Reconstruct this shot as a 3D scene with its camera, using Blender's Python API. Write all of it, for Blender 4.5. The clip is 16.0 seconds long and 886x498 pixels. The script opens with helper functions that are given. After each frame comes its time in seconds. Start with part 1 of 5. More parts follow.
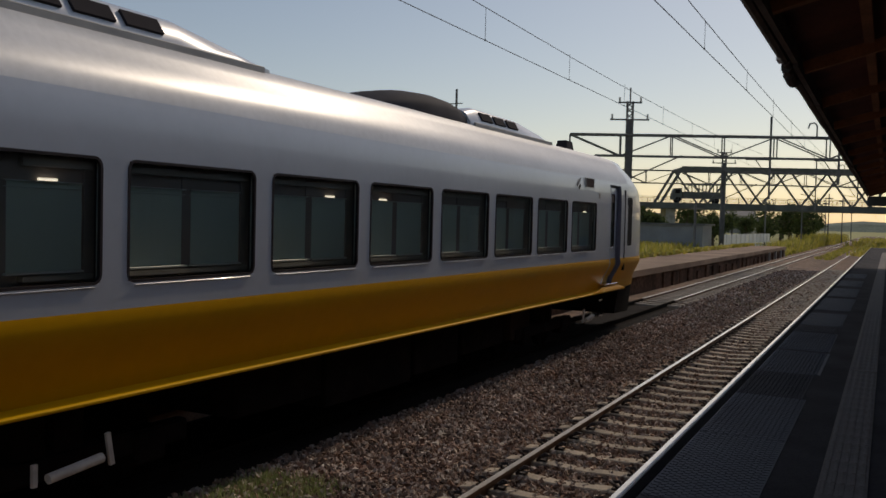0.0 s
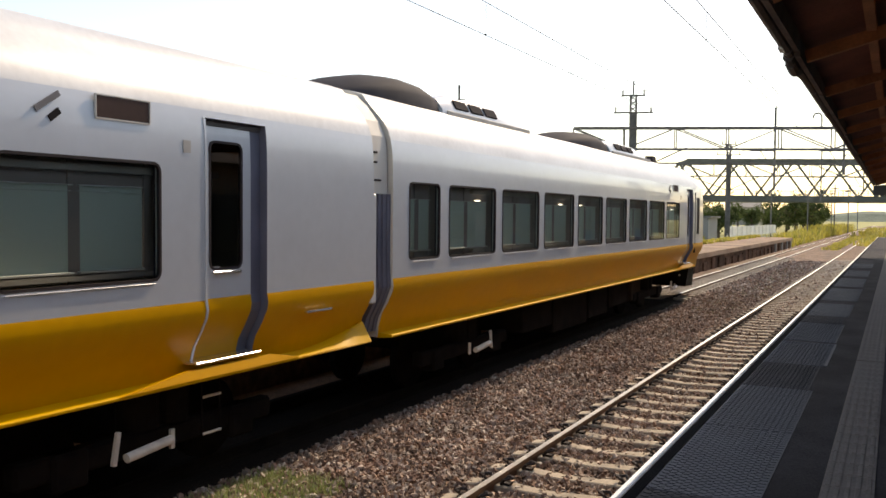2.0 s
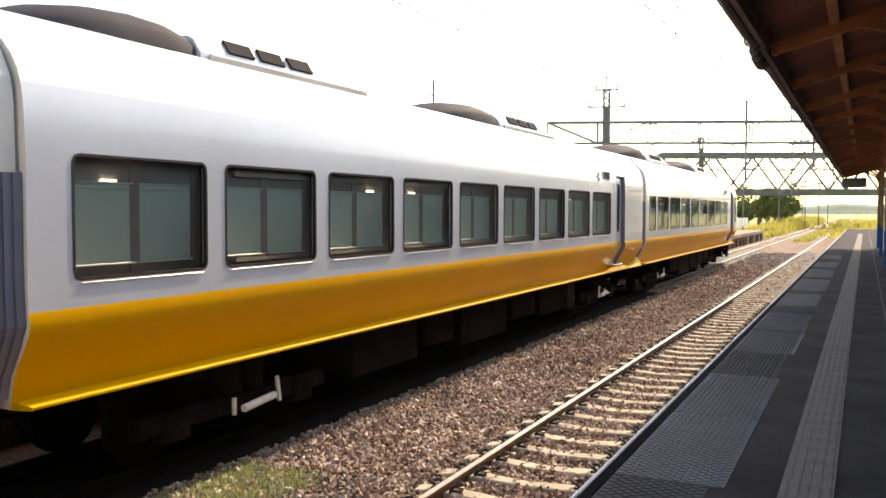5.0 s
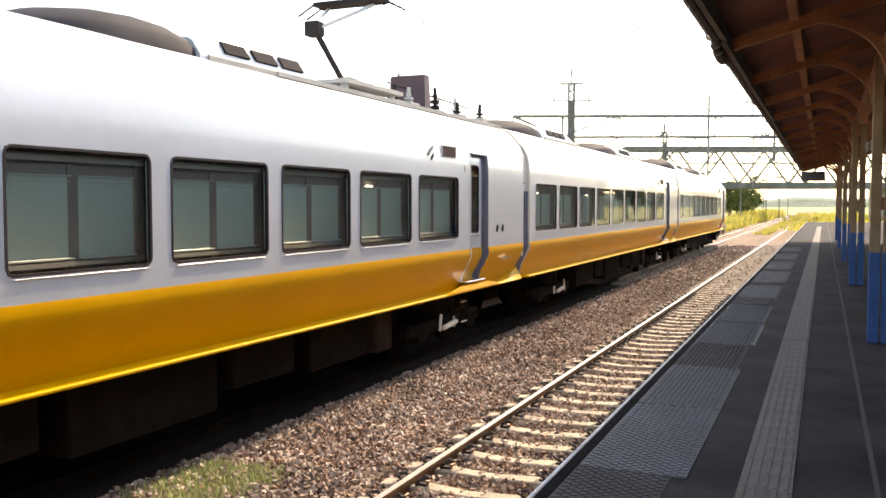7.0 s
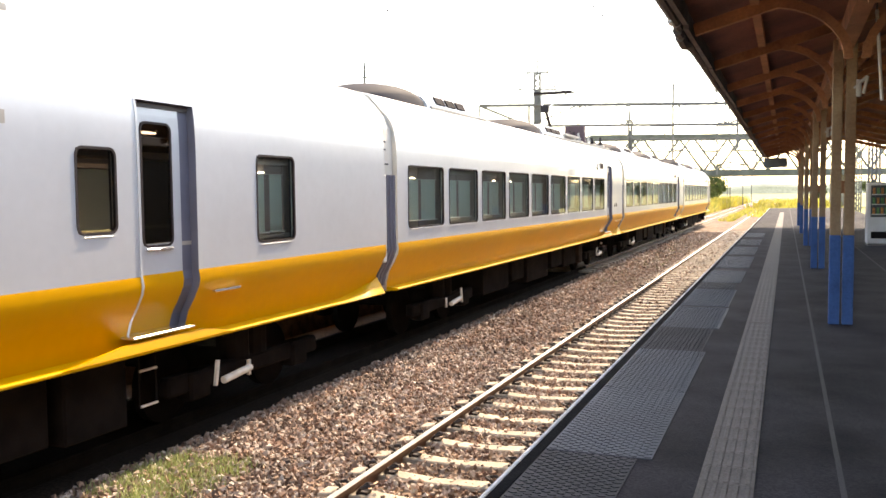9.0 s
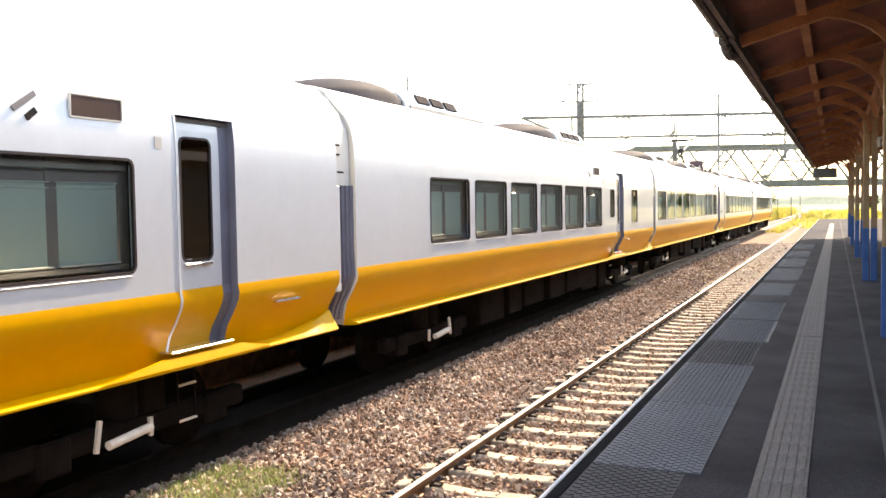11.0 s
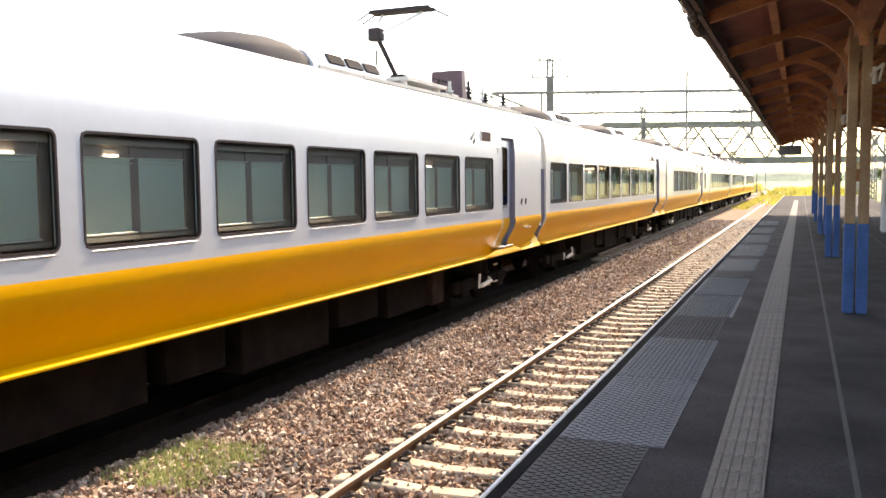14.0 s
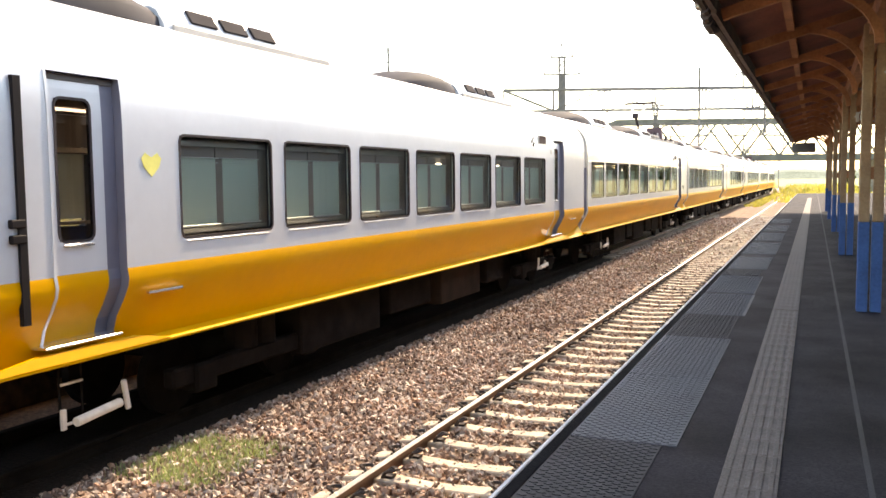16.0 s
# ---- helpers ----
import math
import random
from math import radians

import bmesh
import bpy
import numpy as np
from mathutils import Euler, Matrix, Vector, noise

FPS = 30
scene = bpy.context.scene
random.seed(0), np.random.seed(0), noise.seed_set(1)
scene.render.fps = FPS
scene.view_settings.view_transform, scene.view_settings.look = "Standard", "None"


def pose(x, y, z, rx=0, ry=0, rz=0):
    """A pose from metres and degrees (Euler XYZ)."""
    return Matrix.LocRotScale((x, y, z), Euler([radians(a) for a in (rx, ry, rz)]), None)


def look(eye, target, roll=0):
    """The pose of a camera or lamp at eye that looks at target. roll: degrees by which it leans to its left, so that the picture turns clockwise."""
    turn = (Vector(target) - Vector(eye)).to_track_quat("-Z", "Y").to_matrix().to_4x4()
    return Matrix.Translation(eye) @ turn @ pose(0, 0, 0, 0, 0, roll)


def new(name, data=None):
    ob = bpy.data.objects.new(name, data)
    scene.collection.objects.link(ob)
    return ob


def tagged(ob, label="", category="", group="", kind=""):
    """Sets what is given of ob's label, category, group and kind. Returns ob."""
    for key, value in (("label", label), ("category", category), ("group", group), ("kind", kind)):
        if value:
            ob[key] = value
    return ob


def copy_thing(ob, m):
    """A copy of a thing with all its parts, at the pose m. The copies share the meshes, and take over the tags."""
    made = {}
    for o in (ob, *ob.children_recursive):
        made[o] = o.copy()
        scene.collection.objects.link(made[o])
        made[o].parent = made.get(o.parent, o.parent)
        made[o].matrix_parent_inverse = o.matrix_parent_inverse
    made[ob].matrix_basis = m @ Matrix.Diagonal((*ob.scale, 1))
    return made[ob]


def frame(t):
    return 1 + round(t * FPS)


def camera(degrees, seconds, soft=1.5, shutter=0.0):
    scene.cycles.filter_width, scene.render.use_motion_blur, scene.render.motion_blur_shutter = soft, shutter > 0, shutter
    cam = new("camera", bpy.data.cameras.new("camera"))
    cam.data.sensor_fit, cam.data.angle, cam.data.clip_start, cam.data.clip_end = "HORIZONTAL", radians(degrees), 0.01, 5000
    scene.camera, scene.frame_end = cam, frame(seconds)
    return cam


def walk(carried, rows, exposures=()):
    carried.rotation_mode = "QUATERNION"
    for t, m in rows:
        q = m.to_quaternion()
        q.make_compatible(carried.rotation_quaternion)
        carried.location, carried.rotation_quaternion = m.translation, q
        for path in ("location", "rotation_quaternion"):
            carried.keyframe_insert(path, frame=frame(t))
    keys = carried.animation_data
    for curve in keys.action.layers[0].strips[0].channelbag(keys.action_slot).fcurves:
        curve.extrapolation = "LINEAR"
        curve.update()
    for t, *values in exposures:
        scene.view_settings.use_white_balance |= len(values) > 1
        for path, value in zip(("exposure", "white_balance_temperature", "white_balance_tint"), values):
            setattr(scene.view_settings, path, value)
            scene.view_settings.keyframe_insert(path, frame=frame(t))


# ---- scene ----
# ---------------------------------------------------------------- camera
cam = camera(54.6, 16.0, 1.6)
PATH = [
    (0, -0.061, -0.030, 2.607, 88.01, -1.44, 27.44),
    (0.5, -0.060, -0.040, 2.598, 88.06, -0.94, 27.11),
    (1, -0.063, -0.008, 2.609, 88.24, -0.62, 27.62),
    (1.5, -0.047, -0.016, 2.597, 88.75, -1.05, 27.82),
    (2, -0.047, 0.016, 2.601, 87.77, -0.52, 27.78),
    (2.5, -0.037, 0.007, 2.591, 87.77, -0.36, 27.40),
    (3, -0.031, 0.005, 2.592, 88.29, -0.55, 27.19),
    (3.5, -0.030, -0.003, 2.594, 87.91, -0.26, 27.11),
    (6, 0.029, -0.025, 2.574, 87.05, -0.46, 24.63),
    (6.5, 0.022, -0.012, 2.577, 86.79, -0.51, 23.77),
    (7, 0.014, -0.006, 2.579, 87.04, -0.06, 23.90),
    (7.5, 0.013, 0.001, 2.576, 88.01, -0.38, 23.90),
    (8, 0.016, 0.010, 2.581, 87.34, -0.15, 23.79),
    (8.5, -0.003, 0.033, 2.587, 86.26, 0.11, 22.43),
    (9, 0.025, 0.028, 2.547, 86.40, 0.58, 21.76),
    (9.5, 0.010, 0.002, 2.511, 86.31, 0.48, 23.12),
    (12, 0.040, -0.021, 2.582, 87.61, 0.83, 24.70),
    (12.5, 0.044, -0.015, 2.571, 86.94, 0.81, 24.17),
    (13, 0.034, 0.002, 2.572, 86.10, 0.99, 22.96),
    (13.5, 0.029, 0.022, 2.573, 86.15, 0.78, 22.13),
    (14, 0.028, 0.011, 2.557, 85.59, 0.60, 22.57),
    (14.5, 0.014, 0.021, 2.568, 85.56, 0.53, 21.81),
    (15, 0.019, 0.011, 2.565, 85.72, 0.39, 22.34),
    (15.5, 0.023, 0.005, 2.564, 85.62, 0.23, 23.11),
    (16, 0.023, 0.001, 2.561, 85.42, 0.57, 23.32),
]
EXPOSURES = [(0.0, -0.90, 7800, 14), (0.9, -0.98, 7800, 14), (1.2, -0.95, 7900, 14), (1.5, 0.15, 8300, 14), (2.0, 0.75, 8800, 14), (2.5, 1.02, 9000, 14), (3.5, 1.38, 9100, 14), (6.0, 1.78, 9200, 14), (7.5, 1.93, 9200, 14), (9.0, 2.20, 9200, 14), (12.0, 2.42, 9200, 14), (13.0, 2.33, 9200, 14), (16.0, 2.27, 9300, 14)]
walk(cam, [(t, pose(x, y, z, rx, ry, rz)) for t, x, y, z, rx, ry, rz in PATH], EXPOSURES)

# ---------------------------------------------------------------- light
SUN = Vector((0.080, 0.74, 0.665)).normalized()
world = bpy.data.worlds.new("sky")
scene.world = world
world.use_nodes = True
wn = world.node_tree.nodes
sky = wn.new("ShaderNodeTexSky")
sky.sky_type = "NISHITA"
sky.sun_disc = False
sky.sun_elevation = math.asin(SUN.z)
sky.sun_rotation = math.atan2(SUN.x, SUN.y)
sky.dust_density = 0.7
sky.air_density = 1.0
sky.ozone_density = 1.5
world.node_tree.links.new(sky.outputs[0], wn["Background"].inputs[0])
wn["Background"].inputs[1].default_value = 0.15
sun_data = bpy.data.lights.new("sun", "SUN")
sun_data.energy, sun_data.angle, sun_data.color = 2.1, radians(0.55), (1.0, 0.94, 0.85)
sun = new("sun", sun_data)
sun.matrix_world = look(SUN * 60, (0, 0, 0))


# ---------------------------------------------------------------- materials
def mat(name, color, rough=0.6, metal=0.0, vary=0.15, scale=6.0, bump=0.0, bump_scale=60.0, spec=0.5, tint=None, per_object=0.0, fine=0.0, coat=0.0):
    """Paint with stains at a large scale, grain at a small one, and relief."""
    m = bpy.data.materials.new(name)
    m.use_nodes = True
    nt = m.node_tree
    b = nt.nodes["Principled BSDF"]
    b.inputs["Roughness"].default_value, b.inputs["Metallic"].default_value = rough, metal
    b.inputs["Specular IOR Level"].default_value = spec
    b.inputs["Coat Weight"].default_value = coat
    geo = nt.nodes.new("ShaderNodeTexCoord")
    n1 = nt.nodes.new("ShaderNodeTexNoise")
    n1.inputs["Scale"].default_value, n1.inputs["Detail"].default_value = scale, 5
    n2 = nt.nodes.new("ShaderNodeTexNoise")
    n2.inputs["Scale"].default_value, n2.inputs["Detail"].default_value = bump_scale, 3
    for n in (n1, n2):
        nt.links.new(geo.outputs["Object"], n.inputs["Vector"])
    ramp = nt.nodes.new("ShaderNodeValToRGB")
    lo = tint or tuple(c * (1 - vary) for c in color)
    hi = tuple(min(1, c * (1 + vary * 0.7)) for c in color)
    ramp.color_ramp.elements[0].position, ramp.color_ramp.elements[1].position = 0.3, 0.7
    ramp.color_ramp.elements[0].color, ramp.color_ramp.elements[1].color = (*lo, 1), (*hi, 1)
    nt.links.new(n1.outputs["Fac"], ramp.inputs["Fac"])
    last = ramp.outputs["Color"]
    if fine:
        mm = nt.nodes.new("ShaderNodeMapRange")
        mm.inputs["To Min"].default_value, mm.inputs["To Max"].default_value = 1 - fine, 1 + fine
        mm.inputs["From Min"].default_value, mm.inputs["From Max"].default_value = 0.3, 0.7
        nt.links.new(n2.outputs["Fac"], mm.inputs["Value"])
        vm = nt.nodes.new("ShaderNodeVectorMath")
        vm.operation = "SCALE"
        nt.links.new(last, vm.inputs[0])
        nt.links.new(mm.outputs["Result"], vm.inputs["Scale"])
        last = vm.outputs["Vector"]
    if per_object:
        oi = nt.nodes.new("ShaderNodeObjectInfo")
        mr = nt.nodes.new("ShaderNodeMapRange")
        mr.inputs["To Min"].default_value, mr.inputs["To Max"].default_value = 1 - per_object, 1 + per_object
        nt.links.new(oi.outputs["Random"], mr.inputs["Value"])
        vm2 = nt.nodes.new("ShaderNodeVectorMath")
        vm2.operation = "SCALE"
        nt.links.new(last, vm2.inputs[0])
        nt.links.new(mr.outputs["Result"], vm2.inputs["Scale"])
        last = vm2.outputs["Vector"]
    nt.links.new(last, b.inputs["Base Color"])
    if bump:
        bp = nt.nodes.new("ShaderNodeBump")
        bp.inputs["Strength"].default_value, bp.inputs["Distance"].default_value = bump, 0.02
        nt.links.new(n2.outputs["Fac"], bp.inputs["Height"])
        nt.links.new(bp.outputs["Normal"], b.inputs["Normal"])
    return m


def island_mat(name, colors, rough=0.9, through_light=0.0):
    """A colour picked for each loose piece of a mesh."""
    m = bpy.data.materials.new(name)
    m.use_nodes = True
    nt = m.node_tree
    b = nt.nodes["Principled BSDF"]
    b.inputs["Roughness"].default_value = rough
    g = nt.nodes.new("ShaderNodeNewGeometry")
    ramp = nt.nodes.new("ShaderNodeValToRGB")
    els = ramp.color_ramp.elements
    while len(els) < len(colors):
        els.new(0.5)
    for k, c in enumerate(colors):
        els[k].position = k / max(1, len(colors) - 1)
        els[k].color = (*c, 1)
    nt.links.new(g.outputs["Random Per Island"], ramp.inputs["Fac"])
    tc = nt.nodes.new("ShaderNodeTexCoord")
    n = nt.nodes.new("ShaderNodeTexNoise")
    n.inputs["Scale"].default_value = 1.2
    mr = nt.nodes.new("ShaderNodeMapRange")
    mr.inputs["From Min"].default_value, mr.inputs["From Max"].default_value = 0.3, 0.7
    mr.inputs["To Min"].default_value, mr.inputs["To Max"].default_value = 0.75, 1.2
    vm = nt.nodes.new("ShaderNodeVectorMath")
    vm.operation = "SCALE"
    nt.links.new(tc.outputs["Object"], n.inputs["Vector"])
    nt.links.new(n.outputs["Fac"], mr.inputs["Value"])
    nt.links.new(ramp.outputs["Color"], vm.inputs[0])
    nt.links.new(mr.outputs["Result"], vm.inputs["Scale"])
    nt.links.new(vm.outputs["Vector"], b.inputs["Base Color"])
    if through_light:
        tl = nt.nodes.new("ShaderNodeBsdfTranslucent")
        mx = nt.nodes.new("ShaderNodeMixShader")
        mx.inputs[0].default_value = through_light
        nt.links.new(vm.outputs["Vector"], tl.inputs[0])
        nt.links.new(b.outputs[0], mx.inputs[1])
        nt.links.new(tl.outputs[0], mx.inputs[2])
        nt.links.new(mx.outputs[0], nt.nodes["Material Output"].inputs[0])
    return m


def glass_mat(name, tint, rough=0.02, gloss=None):
    m = bpy.data.materials.new(name)
    m.use_nodes = True
    nt = m.node_tree
    nt.nodes.remove(nt.nodes["Principled BSDF"])
    out = nt.nodes["Material Output"]
    tr = nt.nodes.new("ShaderNodeBsdfTransparent")
    tr.inputs[0].default_value = (*tint, 1)
    gl = nt.nodes.new("ShaderNodeBsdfGlossy")
    gl.inputs["Roughness"].default_value = rough
    fr = nt.nodes.new("ShaderNodeFresnel")
    fr.inputs[0].default_value = 1.55
    mx = nt.nodes.new("ShaderNodeMixShader")
    if gloss is None:
        nt.links.new(fr.outputs[0], mx.inputs[0])
    else:
        mx.inputs[0].default_value = gloss
    nt.links.new(tr.outputs[0], mx.inputs[1])
    nt.links.new(gl.outputs[0], mx.inputs[2])
    nt.links.new(mx.outputs[0], out.inputs[0])
    return m


def glow_mat(name, color, power):
    m = bpy.data.materials.new(name)
    m.use_nodes = True
    b = m.node_tree.nodes["Principled BSDF"]
    b.inputs["Base Color"].default_value = (*color, 1)
    b.inputs["Emission Color"].default_value = (*color, 1)
    b.inputs["Emission Strength"].default_value = power
    return m


CAR_WHITE = mat("silver white car paint", (0.62, 0.64, 0.67), 0.32, 0.1, 0.06, 0.6, 0.02, 8, fine=0.02, coat=0.5)
CAR_ROOF = mat("pale grey roof paint", (0.66, 0.66, 0.66), 0.38, 0.1, 0.10, 0.8, 0.03, 12, fine=0.05)
CAR_YELLOW = mat("orange yellow car paint", (0.74, 0.35, 0.004), 0.40, 0.0, 0.06, 0.5, 0.02, 8, fine=0.02, spec=0.22)
CAR_HEM = mat("bright yellow hem paint", (0.74, 0.40, 0.008), 0.5, 0.0, 0.08, 2, spec=0.15)
PALE_YELLOW = mat("pale yellow decal", (0.85, 0.78, 0.22), 0.4)
CAR_GREY = mat("blue grey gangway paint", (0.16, 0.16, 0.21), 0.5, 0.0, 0.15, 2)
CAR_BEIGE = mat("dusty beige end panel paint", (0.46, 0.42, 0.38), 0.6, 0.0, 0.15, 2)
CAR_FAIRING = mat("pale dusty beige fairing paint", (0.70, 0.65, 0.58), 0.6, 0.0, 0.12, 2)
CAR_LINING = mat("dark interior lining", (0.13, 0.12, 0.12), 0.7, 0.0, 0.1, 3)
PLUM = mat("dark plum switchgear paint", (0.085, 0.045, 0.06), 0.6, 0.0, 0.15, 2)
CAR_POD = mat("dark grey roof cover paint", (0.035, 0.030, 0.034), 0.85, 0.0, 0.25, 2, spec=0.1)
# both browns carry the shade under the car floor in their colour
UNDER = mat("shade-darkened brown under-floor steel", (0.013, 0.010, 0.009), 0.95, 0.0, 0.4, 3, 0.2, 30, spec=0.05)
UNDER_LIGHT = mat("shade-darkened brown equipment box", (0.035, 0.024, 0.019), 0.95, 0.0, 0.4, 2, 0.2, 30, spec=0.05)
DAMPER = mat("pale cream painted steel", (0.72, 0.66, 0.58), 0.5, 0.0, 0.2, 8)
GASKET = mat("black rubber gasket", (0.014, 0.011, 0.012), 0.75, 0.0, 0.1, 4, spec=0.15)
WINDOW_RUBBER = mat("dark plum grey window rubber", (0.045, 0.034, 0.035), 0.7, 0.0, 0.15, 4, spec=0.2)
SIGN_GLASS = mat("brown smoked display glass", (0.085, 0.050, 0.042), 0.7, 0.0, 0.2, 4, spec=0.15)
EMBLEM_GREY = mat("grey emblem paint", (0.20, 0.18, 0.18), 0.5, 0.0, 0.1, 4)
CAR_DOME = mat("grey roof cover paint", (0.052, 0.048, 0.054), 0.75, 0.0, 0.2, 2, spec=0.12)
CHROME = mat("bright bare metal", (0.85, 0.85, 0.85), 0.25, 0.9, 0.05, 4)
GLASS = glass_mat("green tinted window glass", (0.91, 0.95, 0.92))
CLEAR = glass_mat("clear far window glass", (0.88, 0.92, 0.9), gloss=0.05)
DOOR_GLASS = glass_mat("brown tinted door glass", (0.30, 0.24, 0.21))
BLIND = bpy.data.materials.new("pale green window blind")
BLIND.use_nodes = True
_b = BLIND.node_tree.nodes["Principled BSDF"]
_t = BLIND.node_tree.nodes.new("ShaderNodeBsdfTranslucent")
_t.inputs[0].default_value = (0.70, 0.82, 0.76, 1)
_m = BLIND.node_tree.nodes.new("ShaderNodeMixShader")
_b.inputs["Base Color"].default_value = (0.78, 0.91, 0.84, 1)
_b.inputs["Roughness"].default_value = 0.8
_m.inputs[0].default_value = 0.1
BLIND.node_tree.links.new(_b.outputs[0], _m.inputs[1])
BLIND.node_tree.links.new(_t.outputs[0], _m.inputs[2])
BLIND.node_tree.links.new(_m.outputs[0], BLIND.node_tree.nodes["Material Output"].inputs[0])
RAIL_STREAK = mat("pale blind rail and reflected streak", (0.82, 0.84, 0.82), 0.4, 0.0, 0.05, 4)
BLIND_FRAME = mat("brown grey window post", (0.40, 0.34, 0.315), 0.6, 0.0, 0.1, 4)
# glow of the ceiling strips, and of added glints in the windows
LAMP_GLINT = glow_mat("lit car ceiling lamp and window glint", (1.0, 0.97, 0.9), 1.6)

# shaded copy of the rail steel, for rails below the train
RAIL_SHADE = mat("rail steel darkened for shade", (0.020, 0.015, 0.012), 0.95, 0.0, 0.3, 3, 0.1, 30, spec=0.05)
RAIL = mat("worn rail steel", (0.20, 0.12, 0.08), 0.55, 0.5, 0.3, 3, 0.1, 30)
RAIL_TOP = mat("polished rail head", (0.80, 0.76, 0.70), 0.32, 0.9, 0.1, 5)
SLEEPER = mat("dusty concrete sleeper", (0.46, 0.38, 0.29), 0.9, 0.0, 0.3, 3, 0.3, 40, per_object=0.12, fine=0.15)
CLIP = mat("rusty black spring clip", (0.05, 0.035, 0.03), 0.6, 0.3, 0.3, 20)
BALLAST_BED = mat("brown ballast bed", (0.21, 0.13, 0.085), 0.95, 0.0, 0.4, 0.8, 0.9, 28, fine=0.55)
# near-black ballast: the shade under the train, put into the colour
BED_SHADE = mat("shade-painted ballast", (0.018, 0.013, 0.010), 0.95, 0.0, 0.4, 0.8, 0.9, 28, fine=0.5, spec=0.1)
STONES = island_mat("brown and grey crushed stone", [(0.06, 0.036, 0.027), (0.47, 0.315, 0.225), (0.14, 0.08, 0.058), (0.70, 0.60, 0.50), (0.27, 0.155, 0.108), (0.53, 0.435, 0.365), (0.10, 0.06, 0.046), (0.42, 0.255, 0.178)])
ASPHALT = mat("worn grey platform asphalt", (0.034, 0.031, 0.037), 0.9, 0.0, 0.55, 1.3, 0.5, 70, fine=0.35, spec=0.15)
CONCRETE = mat("weathered concrete", (0.36, 0.34, 0.31), 0.9, 0.0, 0.3, 1.5, 0.3, 50, fine=0.12)
# kerb concrete with the canopy's shade put into its near-black colour
KERB = mat("worn kerb concrete darkened for shade", (0.012, 0.012, 0.014), 0.95, 0.0, 0.3, 2, 0.3, 50, fine=0.15, spec=0.03)
# white that stands for sun catching the platform's outer corner
LIT_EDGE = mat("white for the sunlit edge", (0.72, 0.71, 0.70), 0.7, 0.0, 0.2, 5, 0.2, 60)
PLATE = mat("blue grey grooved platform plate", (0.074, 0.086, 0.104), 0.7, 0.0, 0.15, 1.6, 0.2, 70, per_object=0.05, fine=0.08)
PLATE_OLD = mat("dark worn grooved platform plate", (0.042, 0.043, 0.049), 0.8, 0.0, 0.25, 2.0, 0.3, 70, per_object=0.1, fine=0.15)
TACTILE = mat("dusty faded tactile tile", (0.155, 0.132, 0.118), 0.85, 0.0, 0.25, 1.5, 0.2, 60, per_object=0.05, fine=0.2)
TIMBER = mat("brown stained canopy timber", (0.38, 0.165, 0.085), 0.75, 0.0, 0.35, 2.0, 0.3, 30, per_object=0.15, fine=0.15)
BOARDS = mat("dark red brown roof boards", (0.19, 0.066, 0.048), 0.85, 0.0, 0.35, 1.2, 0.3, 25, fine=0.15)
POST_CREAM = mat("flaking cream post paint", (0.40, 0.28, 0.175), 0.75, 0.0, 0.0, 3.0, 0.3, 30, tint=(0.24, 0.13, 0.07), fine=0.12)
POST_BLUE = mat("worn blue post paint", (0.028, 0.11, 0.34), 0.7, 0.0, 0.25, 3.0, 0.3, 30, fine=0.12)
EAVE = mat("grey weathered eave board", (0.13, 0.105, 0.10), 0.85, 0.0, 0.35, 3, 0.3, 30)
STEEL = mat("weathered structural steel", (0.17, 0.17, 0.175), 0.7, 0.2, 0.3, 2)
TRUCK_PAINT = mat("dull grey green truck paint", (0.13, 0.14, 0.13), 0.6, 0.0, 0.2, 1.0)
STEEL_GREEN = mat("dull grey green bridge paint", (0.12, 0.13, 0.125), 0.75, 0.0, 0.3, 0.6)
WIRE = mat("dark overhead wire", (0.05, 0.05, 0.055), 0.6, 0.3, 0.1, 2)
PORCELAIN = mat("pale grey insulator porcelain", (0.5, 0.48, 0.46), 0.4, 0.0, 0.1, 5)
PLATFORM_BROWN = mat("brown earth and concrete platform", (0.34, 0.22, 0.145), 0.95, 0.0, 0.35, 0.4, 0.4, 12, fine=0.15)
FAR_WALL = mat("brown stained stone platform wall", (0.15, 0.085, 0.055), 0.95, 0.0, 0.5, 0.7, 0.6, 6, fine=0.4, spec=0.1)
EARTH = mat("dry weedy earth", (0.42, 0.37, 0.16), 0.95, 0.0, 0.0, 0.12, 0.5, 6, tint=(0.30, 0.30, 0.08), fine=0.2)
WEED = island_mat("sunlit yellow green weeds", [(0.44, 0.40, 0.07), (0.58, 0.47, 0.11), (0.27, 0.29, 0.06), (0.56, 0.46, 0.20)], through_light=0.55)
GRASS = island_mat("grey green track weeds", [(0.17, 0.23, 0.07), (0.30, 0.35, 0.14), (0.42, 0.43, 0.24)], through_light=0.4)
LEAF = island_mat("dark green tree leaves", [(0.035, 0.06, 0.02), (0.07, 0.10, 0.03), (0.11, 0.13, 0.05)], through_light=0.4)
# distance haze is mixed into this paler woods colour
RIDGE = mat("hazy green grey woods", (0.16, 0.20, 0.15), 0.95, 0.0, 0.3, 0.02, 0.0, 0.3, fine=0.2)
BARK = mat("grey brown bark", (0.10, 0.075, 0.055), 0.9, 0.0, 0.3, 3)
HUT = mat("grey corrugated metal", (0.30, 0.31, 0.33), 0.6, 0.2, 0.15, 0.6)
WHITE_PAINT = mat("white enamel paint", (0.74, 0.75, 0.76), 0.5, 0.0, 0.08, 3)
MACHINE = mat("white vending machine enamel", (0.70, 0.70, 0.72), 0.35, 0.0, 0.08, 3)
HANGING_SIGN = mat("dark grey sign box enamel", (0.07, 0.08, 0.09), 0.5, 0.0, 0.2, 3)
